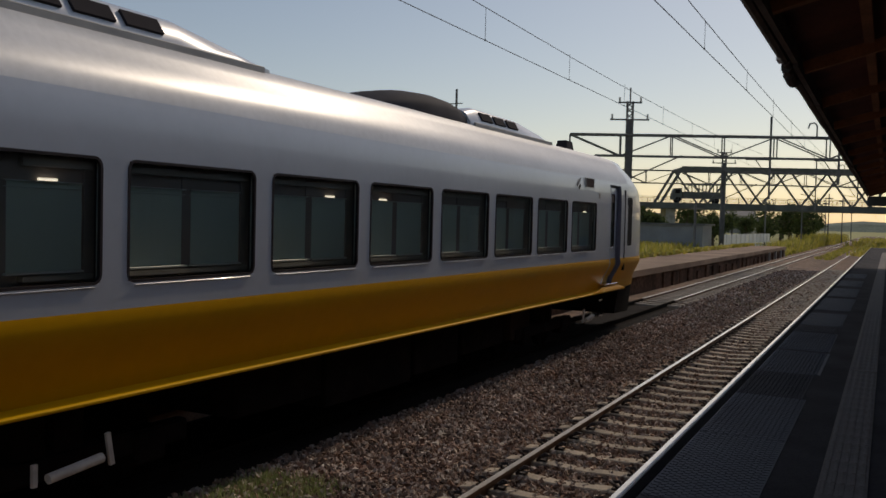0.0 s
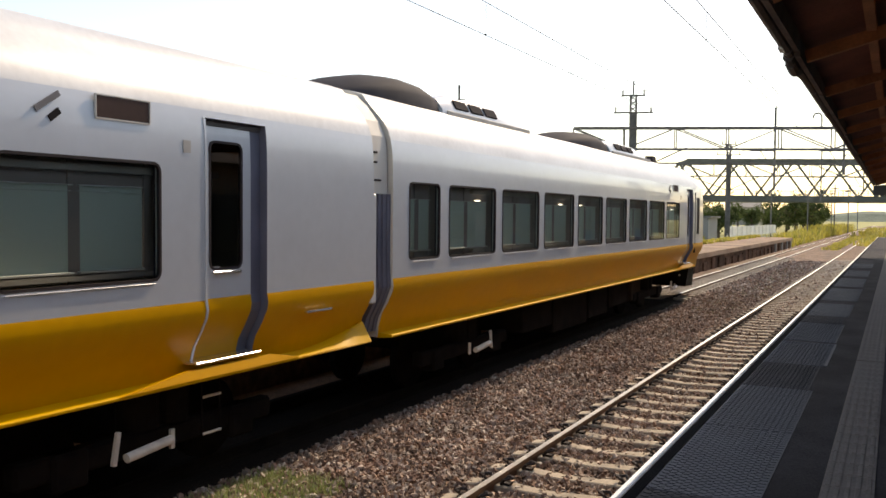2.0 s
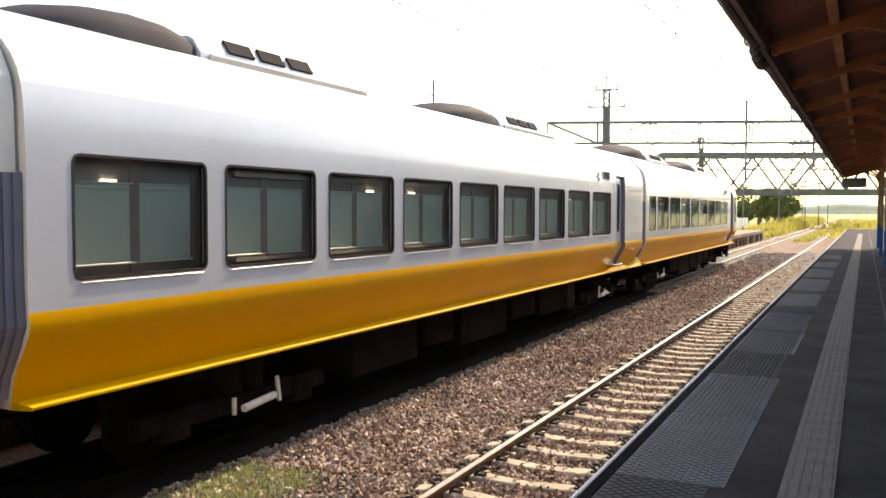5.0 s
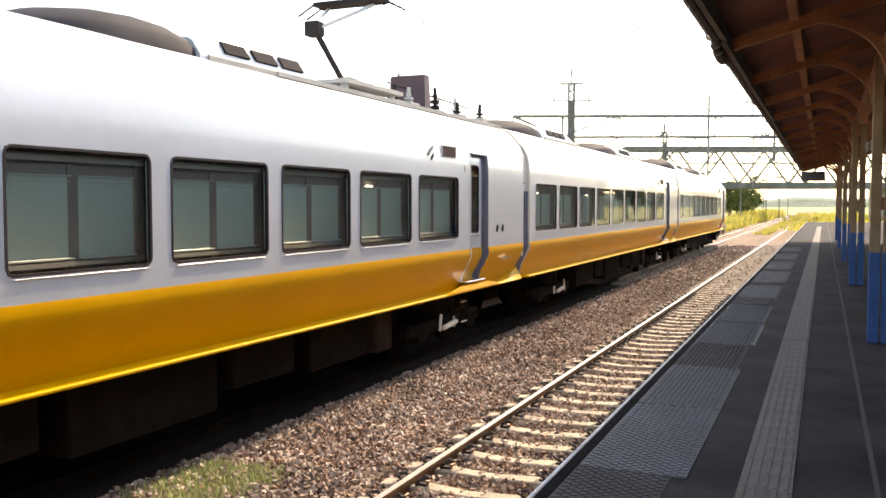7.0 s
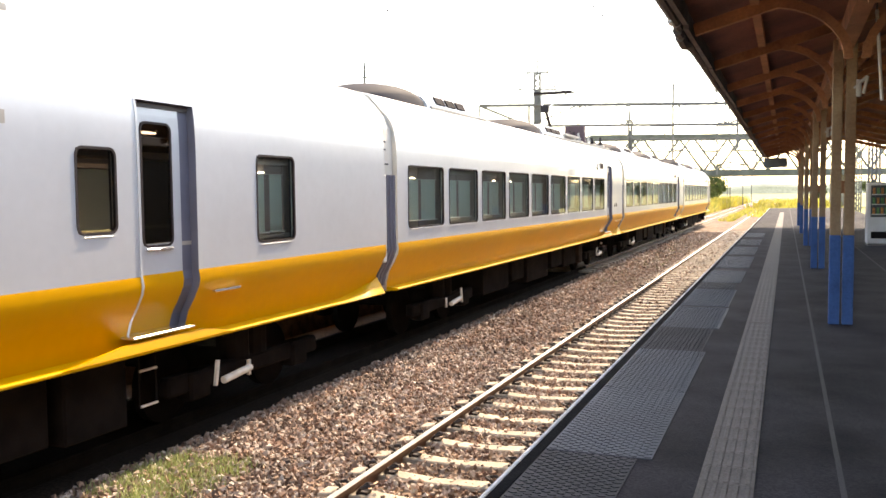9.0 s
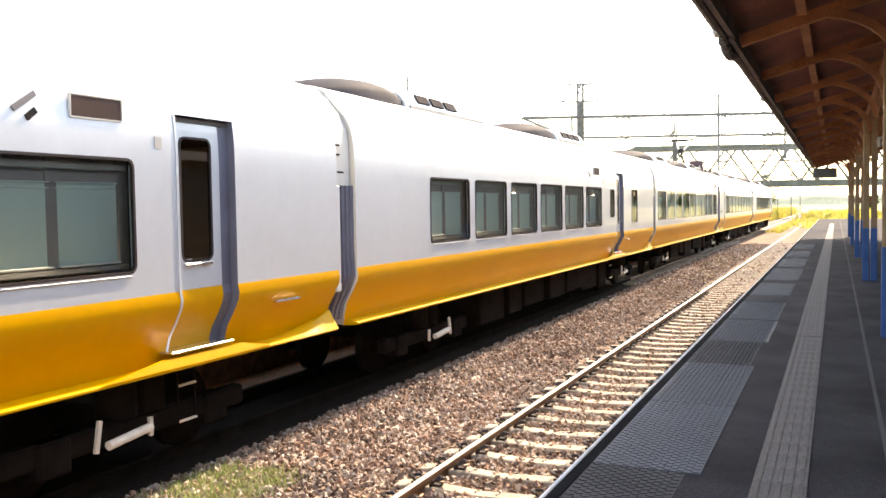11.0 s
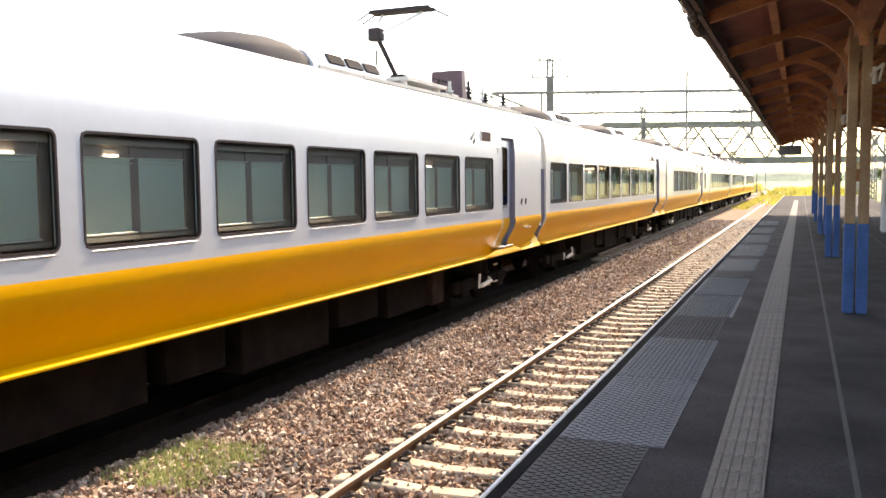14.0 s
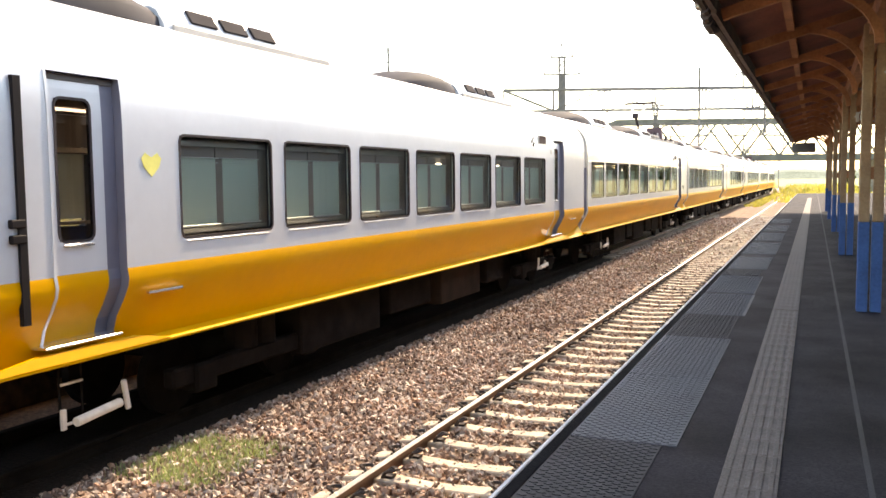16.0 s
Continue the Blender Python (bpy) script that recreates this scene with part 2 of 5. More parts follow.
CAN_A = mat("green printed cans", (0.10, 0.30, 0.10), 0.35, 0.0, 0.6, 20)
CAN_B = mat("orange printed cans", (0.55, 0.22, 0.06), 0.35, 0.0, 0.6, 20)


# ---------------------------------------------------------------- mesh helpers
def box(bm, x0, x1, y0, y1, z0, z1, bevel=0.0):
    v = [bm.verts.new((x, y, z)) for z in (z0, z1) for y in (y0, y1) for x in (x0, x1)]
    fs = [bm.faces.new([v[i] for i in q]) for q in ((0, 2, 3, 1), (4, 5, 7, 6), (0, 1, 5, 4), (2, 6, 7, 3), (0, 4, 6, 2), (1, 3, 7, 5))]
    if bevel:
        es = {e for f in fs for e in f.edges}
        bmesh.ops.bevel(bm, geom=list(es), offset=bevel, segments=1, affect="EDGES")
    return bm


def bar(bm, p, q, r, n=6):
    """A round bar from p to q."""
    p, q = Vector(p), Vector(q)
    d = (q - p).normalized()
    a = d.orthogonal().normalized()
    b = d.cross(a)
    rings = [[bm.verts.new(c + (a * math.cos(2 * math.pi * k / n) + b * math.sin(2 * math.pi * k / n)) * r) for k in range(n)] for c in (p, q)]
    for k in range(n):
        bm.faces.new((rings[0][k], rings[0][(k + 1) % n], rings[1][(k + 1) % n], rings[1][k]))
    bm.faces.new(rings[0][::-1])
    bm.faces.new(rings[1])
    return bm


def beam(bm, p, q, w, h):
    """A square-cut beam from p to q, w wide and h high."""
    p, q = Vector(p), Vector(q)
    d = (q - p).normalized()
    up = Vector((0, 0, 1)) if abs(d.z) < 0.95 else Vector((0, 1, 0))
    s = d.cross(up).normalized()
    u = s.cross(d)
    rings = [[bm.verts.new(c + s * a * w / 2 + u * b * h / 2) for a, b in ((-1, -1), (1, -1), (1, 1), (-1, 1))] for c in (p, q)]
    for k in range(4):
        bm.faces.new((rings[0][k], rings[0][(k + 1) % 4], rings[1][(k + 1) % 4], rings[1][k]))
    bm.faces.new(rings[0][::-1])
    bm.faces.new(rings[1])
    return bm


def loft(bm, rings, caps=True, closed=True):
    """A skin over rings of equally many points."""
    vs = [[bm.verts.new(p) for p in r] for r in rings]
    n = len(vs[0])
    for a, b in zip(vs, vs[1:]):
        for k in range(n if closed else n - 1):
            bm.faces.new((a[k], a[(k + 1) % n], b[(k + 1) % n], b[k]))
    if caps and closed:
        bm.faces.new(vs[0][::-1])
        bm.faces.new(vs[-1])
    return bm


def mesh_of(name, bm, material, smooth=False):
    bmesh.ops.recalc_face_normals(bm, faces=bm.faces[:])
    me = bpy.data.meshes.new(name)
    bm.to_mesh(me)
    bm.free()
    me.materials.append(material)
    if smooth:
        me.polygons.foreach_set("use_smooth", [True] * len(me.polygons))
        me.set_sharp_from_angle(angle=math.radians(38))
    return me


def part(name, bm, material, parent=None, label="", smooth=False):
    ob = new(name, mesh_of(name, bm, material, smooth))
    if parent:
        ob.parent = parent
    if label:
        ob["label"] = label
    return ob


def share(name, me, parent, m=None):
    ob = new(name, me)
    ob.parent = parent
    if m is not None:
        ob.matrix_basis = m
    return ob


def thing(name, label, category, m=None, group="", kind=""):
    ob = new(name)
    ob.empty_display_size = 0.2
    if m is not None:
        ob.matrix_basis = m
    return tagged(ob, label, category, group, kind)


B = bmesh.new


# ---------------------------------------------------------------- ground and tracks
PZ = 0.92            # platform top above the rail head
EDGE = -1.48         # platform edge
T1, T2 = -2.97, -7.10  # centres of the near track and the train's track


def blades(name, boxes, material, n, size, seed, label, category):
    """Loose weed leaves over areas (x0, x1, y0, y1, z, height)."""
    rng = np.random.default_rng(seed)
    vs, fs = [], []
    for x0, x1, y0, y1, z, h in boxes:
        cx, cy = rng.uniform(x0, x1, n // 9), rng.uniform(y0, y1, n // 9)
        for k in range(n):
            j = rng.integers(0, len(cx))
            x, y = cx[j] + rng.normal(0, 0.06 + h * 0.12), cy[j] + rng.normal(0, 0.06 + h * 0.12)
            a, hh = rng.uniform(0, 6.28), h * rng.uniform(0.35, 1.0)
            w = size * rng.uniform(0.6, 1.3)
            lx, ly = rng.normal(0, 0.3) * hh, rng.normal(0, 0.3) * hh
            dx, dy = math.cos(a) * w, math.sin(a) * w
            i = len(vs)
            vs += [(x - dx, y - dy, z), (x + dx, y + dy, z), (x + lx * 0.5 + dx * 0.8, y + ly * 0.5 + dy * 0.8, z + hh * 0.6),
                   (x + lx * 0.5 - dx * 0.8, y + ly * 0.5 - dy * 0.8, z + hh * 0.6), (x + lx, y + ly, z + hh)]
            fs += [(i, i + 1, i + 2, i + 3), (i + 3, i + 2, i + 4)]
    me = bpy.data.meshes.new(name)
    me.from_pydata(vs, [], fs)
    me.materials.append(material)
    return tagged(new(name, me), label, category, kind="stuff")


def ground():
    bm = B()
    for x0, x1, y0, y1 in ((-900, 900, -300, 1500),):
        vs = [bm.verts.new(p) for p in ((x0, y0, -0.32), (x1, y0, -0.32), (x1, y1, -0.32), (x0, y1, -0.32))]
        bm.faces.new(vs)
    tagged(part("ground", bm, EARTH), "dry weedy earth of the station yard", "ground", kind="structure")
    bm = B()
    prof = [(-9.6, -0.31), (-9.2, -0.19), (T2 - 1.2, -0.15), (T2 + 1.2, -0.15), (-5.0, -0.20), (T1 - 1.2, -0.15), (T1 - 1.0, -0.135), (T1 + 1.0, -0.135), (-1.3, -0.17), (-1.3, -0.4), (-9.6, -0.4)]
    loft(bm, [[(x, y, z) for x, z in prof] for y in (-40, 0, 40, 100, 400)])
    tagged(part("ballast_bed", bm, BALLAST_BED), "brown crushed stone ballast under the tracks", "ballast", kind="structure")
    # dark strip that deepens the train's shade on the bed
    bm = B()
    loft(bm, [[(x, y, z) for x, z in ((T2 - 1.15, -0.20), (T2 + 1.12, -0.20), (T2 + 1.02, -0.142), (T2 - 1.05, -0.142))] for y in (-40, 30)])
    tagged(part("shade_ballast", bm, BED_SHADE), "shade-painted ballast where trains stand", "ballast", kind="structure")


def stones():
    rng = np.random.default_rng(5)
    base = np.array([(1, 0, 0), (-1, 0, 0), (0, 1, 0), (0, -1, 0), (0, 0, 1), (0, 0, -1)], float)
    tri = np.array([(0, 2, 4), (2, 1, 4), (1, 3, 4), (3, 0, 4), (2, 0, 5), (1, 2, 5), (3, 1, 5), (0, 3, 5)])
    areas = [(-6.04, T1 - 0.62, 3.5, 14, 29000), (-6.06, T1 - 0.62, 14, 30, 19000), (T1 - 0.48, -1.7, 3.5, 14, 17000), (T1 - 0.48, -1.7, 14, 30, 10000),
             (-6.4, T1 - 0.62, 30, 60, 9000), (T1 - 0.48, -1.7, 30, 60, 4000)]
    V, F, o = [], [], 0
    for x0, x1, y0, y1, n in areas:
        c = np.stack([rng.uniform(x0, x1, n), rng.uniform(y0, y1, n), rng.uniform(-0.185, -0.11, n) + (0.012 if x0 > T1 - 0.5 else 0.0)], 1)
        s = rng.uniform(0.015, 0.043, (n, 1, 1)) * (1.0 if y0 < 30 else 1.5)
        p = base[None] * s * rng.uniform(0.6, 1.25, (n, 6, 1)) + rng.normal(0, 0.22, (n, 6, 3)) * s
        q = rng.normal(size=(n, 4))
        q /= np.linalg.norm(q, axis=1, keepdims=True)
        w, x, y, z = q.T
        R = np.stack([1 - 2 * (y * y + z * z), 2 * (x * y - z * w), 2 * (x * z + y * w), 2 * (x * y + z * w), 1 - 2 * (x * x + z * z), 2 * (y * z - x * w),
                      2 * (x * z - y * w), 2 * (y * z + x * w), 1 - 2 * (x * x + y * y)], 1).reshape(n, 3, 3)
        p = np.einsum("nij,nkj->nki", R, p) + c[:, None]
        V.append(p.reshape(-1, 3))
        F.append((tri[None] + (np.arange(n) * 6)[:, None, None] + o).reshape(-1, 3))
        o += n * 6
    V, F = np.concatenate(V), np.concatenate(F)
    me = bpy.data.meshes.new("ballast_stones")
    me.from_pydata(V.tolist(), [], F.tolist())
    me.materials.append(STONES)
    tagged(new("ballast_stones", me), "loose brown and grey crushed stones between the rails", "ballast", kind="stuff")


def rail_mesh(y0, y1, top_only=False):
    bm = B()
    if top_only:
        box(bm, -0.031, 0.031, y0, y1, -0.012, 0.0)
        return bm
    prof = [(-0.065, -0.153), (0.065, -0.153), (0.065, -0.14), (0.012, -0.12), (0.012, -0.05), (0.0325, -0.035), (0.0325, -0.004), (0.024, -0.003), (-0.024, -0.003), (-0.0325, -0.004),
            (-0.0325, -0.035), (-0.012, -0.05), (-0.012, -0.12), (-0.065, -0.14)]
    return loft(bm, [[(x, y, z) for x, z in prof] for y in (y0, y1)])


def track(name, cx, y0, y1, sleepers, label, right=0.553, steel=None):
    tr = thing(name, label, "railway track", pose(cx, 0, 0), kind="structure")
    rail_me, top_me = mesh_of("rail", rail_mesh(y0, y1), steel or RAIL), mesh_of("rail_head", rail_mesh(y0, y1, True), steel or RAIL_TOP)
    for x in (-0.553, right):
        r = share("rail", rail_me, tr, pose(x, 0, 0))
        h = share("rail_head", top_me, r, pose(0, 0, 0.0015))
    bm = B()
    rings = []
    for x, w, z in ((-0.88, 0.095, -0.105), (-0.865, 0.10, -0.095), (-0.62, 0.105, -0.075), (-0.42, 0.10, -0.08), (0, 0.085, -0.098), (0.42, 0.10, -0.08), (0.62, 0.105, -0.075), (0.985, 0.11, -0.09), (1.0, 0.105, -0.10)):
        rings.append([(x, -w - 0.02, -0.26), (x, w + 0.02, -0.26), (x, w, z - 0.012), (x, w - 0.015, z), (x, -w + 0.015, z), (x, -w, z - 0.012)])
    sl = mesh_of("sleeper", loft(bm, rings), SLEEPER)
    bm = B()
    for s in (-1, 1):
        pts = [(s * 0.06, -0.06, -0.07), (s * 0.11, -0.075, -0.01), (s * 0.17, -0.03, 0.0), (s * 0.17, 0.05, -0.02), (s * 0.10, 0.07, -0.015), (s * 0.05, 0.01, -0.06)]
        for a, b in zip(pts, pts[1:]):
            bar(bm, a, b, 0.017, 5)
        box(bm, min(s * 0.066, s * 0.15), max(s * 0.066, s * 0.15), -0.045, 0.045, -0.085, -0.055)
    cl = mesh_of("rail_clip", bm, CLIP)
    y, k = sleepers[0], 0
    rng = random.Random(3)
    while y < sleepers[1]:
        s = share("sleeper", sl, tr, pose(rng.uniform(-0.02, 0.02), y, 0, 0, 0, rng.uniform(-0.8, 0.8)))
        if y < sleepers[2]:
            for x in (-0.553, right):
                share("rail_clip", cl, s, pose(x, 0, 0))
        y += 0.58
    return tr


# ---------------------------------------------------------------- platforms
def platforms():
    pl = thing("platform", "grey asphalt station platform with a concrete edge", "platform", kind="structure")
    bm = B()
    box(bm, EDGE + 0.10, 5.2, -25, 92, -0.32, PZ)
    part("platform_surface", bm, ASPHALT, pl)
    # kerb as a black band: shade along the edge, by colour
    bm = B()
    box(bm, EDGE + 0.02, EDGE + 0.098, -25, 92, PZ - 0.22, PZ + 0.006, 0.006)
    part("kerb", bm, KERB, pl, "worn concrete kerb darkened for canopy shade")
    # thin white strip: the sunlit corner, put into the colour
    bm = B()
    box(bm, EDGE - 0.012, EDGE + 0.018, -25, 92, PZ - 0.16, PZ + 0.004, 0.006)
    part("sunlit_edge", bm, LIT_EDGE, pl, "thin edge coloured white as if sunlit")
    bm = B()
    box(bm, EDGE + 0.04, EDGE + 0.098, -25, 92, -0.32, PZ - 0.222)
    part("platform_wall", bm, CONCRETE, pl)
    # faint long seams in the asphalt
    bm = B()
    for x in (0.32, 1.9, 3.4):
        box(bm, x, x + 0.03, -10, 90, PZ + 0.001, PZ + 0.004)
    part("seam", bm, PLATE_OLD, pl)

    def plate(x0, x1, y0, y1, material, z=0.012, label=""):
        bm = B()
        y = y0
        box(bm, x0, x1, y0, y1, PZ + 0.001, PZ + z * 0.6)
        k = 0
        while y < y1 - 0.03:
            if y1 < 16:
                x = x0 + 0.012 + (0.042 if k % 2 else 0)
                while x < x1 - 0.05:
                    q = [(x, y + 0.02), (x + 0.026, y + 0.008), (x + 0.052, y + 0.02), (x + 0.026, y + 0.032)]
                    bm.faces.new([bm.verts.new((a, b, PZ + z)) for a, b in q])
                    for i in range(4):
                        (xa, ya), (xb, yb) = q[i], q[(i + 1) % 4]
                        bm.faces.new([bm.verts.new(c) for c in ((xa, ya, PZ + z), (xb, yb, PZ + z), (xb, yb, PZ + z * 0.6), (xa, ya, PZ + z * 0.6))])
                    x += 0.084
            else:
                box(bm, x0, x1, y + 0.008, min(y1, y + 0.030), PZ + z * 0.6, PZ + z)
            y += 0.034 if y1 < 16 else 0.05
            k += 1
        ob = part("edge_plate", bm, material, None)
        tagged(ob, label, "platform plate", "plates along the platform edge")
    x0 = EDGE + 0.105
    for a, b, m, w in ((1.2, 5.25, PLATE_OLD, 0.575), (5.27, 7.15, PLATE, 0.66), (7.17, 9.05, PLATE, 0.66), (9.08, 10.6, PLATE_OLD, 0.62), (10.65, 12.6, PLATE, 0.68), (12.75, 15.0, PLATE, 0.66),
                       (15.1, 16.1, PLATE_OLD, 0.60), (16.2, 18.6, PLATE, 0.66), (19.4, 22.8, PLATE, 0.68), (23.6, 26.8, PLATE, 0.66), (28.0, 31.0, PLATE, 0.66), (33, 36, PLATE, 0.66)):
        plate(x0, x0 + w, a, b, m, label="blue grey grooved plate on the asphalt" if m is PLATE else "dark worn grooved plate on the asphalt")

    # tactile paving, one 30 cm tile after another
    tp = thing("tactile_paving", "dusty faded line of ribbed tactile tiles in the platform", "tactile paving", kind="structure")
    bm = B()
    box(bm, -0.148, 0.148, -0.148, 0.148, 0, 0.008)
    for i in range(5):
        x = -0.116 + 0.058 * i
        lo = [(x + 0.016 * a, 0.138 * b, 0.008) for a, b in ((-1, -1), (1, -1), (1, 1), (-1, 1))]
        hi = [(x + 0.010 * a, 0.130 * b, 0.014) for a, b in ((-1, -1), (1, -1), (1, 1), (-1, 1))]
        loft(bm, [lo, hi])
    ribbed = mesh_of("tactile_tile", bm, TACTILE)
    bm = B()
    box(bm, -0.148, 0.148, -0.148, 0.148, 0, 0.010)
    plain = mesh_of("tactile_tile", bm, TACTILE)
    y, k = 1.5, 0
    while y < 72:
        share("tactile_tile", ribbed if y < 20 else plain, tp, pose(-0.265, y, PZ + 0.001))
        y += 0.30 if abs(y - 11.1) > 0.16 else 0.36
    bm = B()
    for k in range(6):
        box(bm, -0.41 + 0.05 * k, -0.375 + 0.05 * k, 11.33, 11.39, PZ + 0.001, PZ + 0.008)
    part("gap_strip", bm, WHITE_PAINT, tp, "white worn gap between tiles")

    # the island platform across the tracks
    p2 = thing("far_platform", "low brown earth platform across the tracks", "platform", kind="structure")
    bm = B()
    box(bm, -12.4, -8.68, -30, 88, 0.55, 0.80)
    part("platform_surface", bm, PLATFORM_BROWN, p2)
    bm = B()
    box(bm, -12.2, -8.85, -30, 87.7, -0.32, 0.549)
    part("platform_wall", bm, FAR_WALL, p2, "brown stained platform wall")
    rng = random.Random(17)
    y = 38.0
    while y < 87:
        bm = B()
        d = rng.uniform(0.05, 0.12)
        box(bm, -8.85, -8.85 + d, y, y + rng.uniform(0.7, 1.5), -0.32, rng.uniform(0.25, 0.545), 0.02)
        part("stone", bm, FAR_WALL, p2)
        y += rng.uniform(1.6, 2.4)
    for y in (75.5, 80.0, 84.0, 87.0):
        bm = B()
        box(bm, -8.84, -8.70, y, y + 0.4, -0.32, 0.549, 0.02)
        part("pier", bm, CONCRETE, p2)


# ---------------------------------------------------------------- canopy over the platform
CX, EX, EZ, RZ = 0.66, -0.93, 4.16, 4.62   # post line, eave, eave height, height at the posts


def canopy():
    cn = thing("canopy", "old dark brown timber canopy over the platform", "canopy", kind="structure")
    far, near = 45.5, -12.0
    ridge_x = 2.3
    top = EZ + 0.20

    def zr(x):
        return EZ + 0.22 + (x - EX) * 0.27 if x < ridge_x else EZ + 0.22 + (2 * ridge_x - x - EX) * 0.27
    bm = B()
    prof = [(EX - 0.10, zr(EX - 0.1)), (ridge_x, zr(ridge_x)), (5.7, zr(5.7)), (5.7, zr(5.7) + 0.06), (ridge_x, zr(ridge_x) + 0.06), (EX - 0.10, zr(EX - 0.1) + 0.06)]
    loft(bm, [[(x, y, z) for x, z in prof] for y in (near, far)])
    part("roof_boards", bm, BOARDS, cn)
    # corrugated sheet above, its wavy edge shows along the eave
    bm = B()
    n = int((far - near) / 0.075)
    lo = [bm.verts.new((EX - 0.16, near + k * 0.075, zr(EX - 0.16) + 0.075 + (0.018 if k % 2 else -0.018))) for k in range(n)]
    hi = [bm.verts.new((ridge_x, near + k * 0.075, zr(ridge_x) + 0.09 + (0.018 if k % 2 else -0.018))) for k in range(n)]
    for k in range(n - 1):
        bm.faces.new((lo[k], lo[k + 1], hi[k + 1], hi[k]))
    part("corrugated_sheet", bm, EAVE, cn, "grey corrugated roof sheet")
    # eave: board and gutter in lengths that sag a little
    rng = random.Random(8)
    y = near
    while y < far:
        y2 = min(far, y + 3.0)
        bm = B()
        d = rng.uniform(-0.025, 0.02)
        beam(bm, (EX, y + 0.02, EZ + 0.12 + d), (EX, y2 - 0.02, EZ + 0.12 + rng.uniform(-0.02, 0.02)), 0.05, 0.17)
        part("eave_board", bm, EAVE, cn)
        bm = B()
        bar(bm, (EX - 0.09, y, EZ + 0.10 + d), (EX - 0.09, y2 - 0.05, EZ + 0.10 + d), 0.05, 8)
        part("gutter", bm, EAVE, cn, "grey weathered gutter")
        y = y2
    bm = B()
    for k in range(7):
        d = 0.05 * math.sin(k * 0.9) + 0.02
        bar(bm, (EX - 0.10, 9.2 + 0.2 * k, EZ + 0.07 - d), (EX - 0.10, 9.42 + 0.2 * k, EZ + 0.06 - d), 0.055, 7)
    part("sagging_gutter", bm, EAVE, cn, "sagging broken gutter piece")
    for yy in (8.6, 9.4, 10.0, 23.1):
        bm = B()
        box(bm, EX - 0.13, EX - 0.09, yy, yy + 0.22, EZ + 0.02, EZ + 0.06)
        part("torn_strip", bm, WHITE_PAINT, cn, "pale torn strip on the gutter")
    # purlins along the canopy
    for x in (-0.30, 1.5, 3.1, 4.4):
        bm = B()
        beam(bm, (x, near, zr(x) - 0.05), (x, far, zr(x) - 0.05), 0.09, 0.10)
        part("purlin", bm, TIMBER, cn)
    bm = B()
    beam(bm, (CX, near, 4.34), (CX, far, 4.34), 0.16, 0.22)
    part("long_beam", bm, TIMBER, cn)
    # rafters with curved knee braces
    y = -9.73
    while y < far:
        bm = B()
        beam(bm, (EX + 0.03, y, zr(EX) - 0.13), (ridge_x, y, zr(ridge_x) - 0.13), 0.09, 0.12)
        r = part("rafter", bm, TIMBER, cn)
        bm = B()
        beam(bm, (ridge_x, y, zr(ridge_x) - 0.16), (5.6, y, zr(5.6) - 0.16), 0.10, 0.15)
        part("rafter", bm, TIMBER, cn)
        for s in (-1, 1):
            bm = B()
            rings = []
            for k in range(9):
                a = k / 8 * math.pi / 2
                cxp, czp = CX + s * 0.86, 3.86
                x = cxp - s * math.cos(a) * 0.78
                z = czp + math.sin(a) * 0.60
                nx, nz = -s * math.cos(a), math.sin(a)
                rings.append([(x + nx * d, y + e, z + nz * d) for d, e in ((-0.04, -0.04), (0.045, -0.04), (0.045, 0.04), (-0.04, 0.04))])
            loft(bm, rings)
            part("knee_brace", bm, TIMBER, cn)
        y += 2.753
    # twin timber posts
    y = 11.55 - 8.26 * 2
    k = 0
    while y < 46:
        post = thing("canopy_post", "twin timber canopy post, flaking cream above worn blue paint", "post", pose(CX, y, PZ), "posts of the canopy")
        for s in (-1, 1):
            bm = B()
            box(bm, s * 0.075 - 0.058, s * 0.075 + 0.058, -0.07, 0.07, 1.09, 3.44, 0.008)
            part("upper_post", bm, POST_CREAM, post)
            bm = B()
            box(bm, s * 0.075 - 0.061, s * 0.075 + 0.061, -0.073, 0.073, 0.0, 1.09, 0.008)
            part("lower_post", bm, POST_BLUE, post, "worn blue painted foot")
        for z in (1.6, 2.6):
            bm = B()
            box(bm, -0.05, 0.05, -0.05, 0.05, z, z + 0.15)
            part("spacer", bm, TIMBER, post)
        bm = B()
        bar(bm, (0.15, -0.09, 2.75), (0.15, -0.09, 2.95), 0.03)
        bar(bm, (0.10, -0.09, 2.85), (0.24, -0.13, 2.98), 0.018)
        bar(bm, (0.24, -0.13, 2.98), (0.20, -0.10, 2.78), 0.018)
        part("wire_bracket", bm, PORCELAIN, post, "grey bracket with insulators")
        y += 8.26
        k += 1
    # hanging white pipe and the sign box at the end
    pipe = thing("hanging_pipe", "thin white pipe hanging under the canopy", "pipe")
    bm = B()
    bar(bm, (0.93, 10.8, 4.55), (1.0, 10.8, 3.55), 0.018)
    part("pipe", bm, WHITE_PAINT, pipe)
    bm = B()
    bar(bm, (0.93, 10.8, 4.5), (0.93, 10.8, 5.2), 0.008)
    part("cord", bm, WIRE, pipe)
    sg = thing("hanging_sign", "dark grey sign box hanging from the canopy", "sign")
    bm = B()
    box(bm, -1.0, 0.05, 44.6, 44.9, 3.72, 4.17, 0.02)
    part("sign_box", bm, HANGING_SIGN, sg)
    for x in (-0.8, -0.15):
        bm = B()
        bar(bm, (x, 44.75, 4.17), (x, 44.75, 4.75), 0.02)
        part("hanger", bm, STEEL, sg)


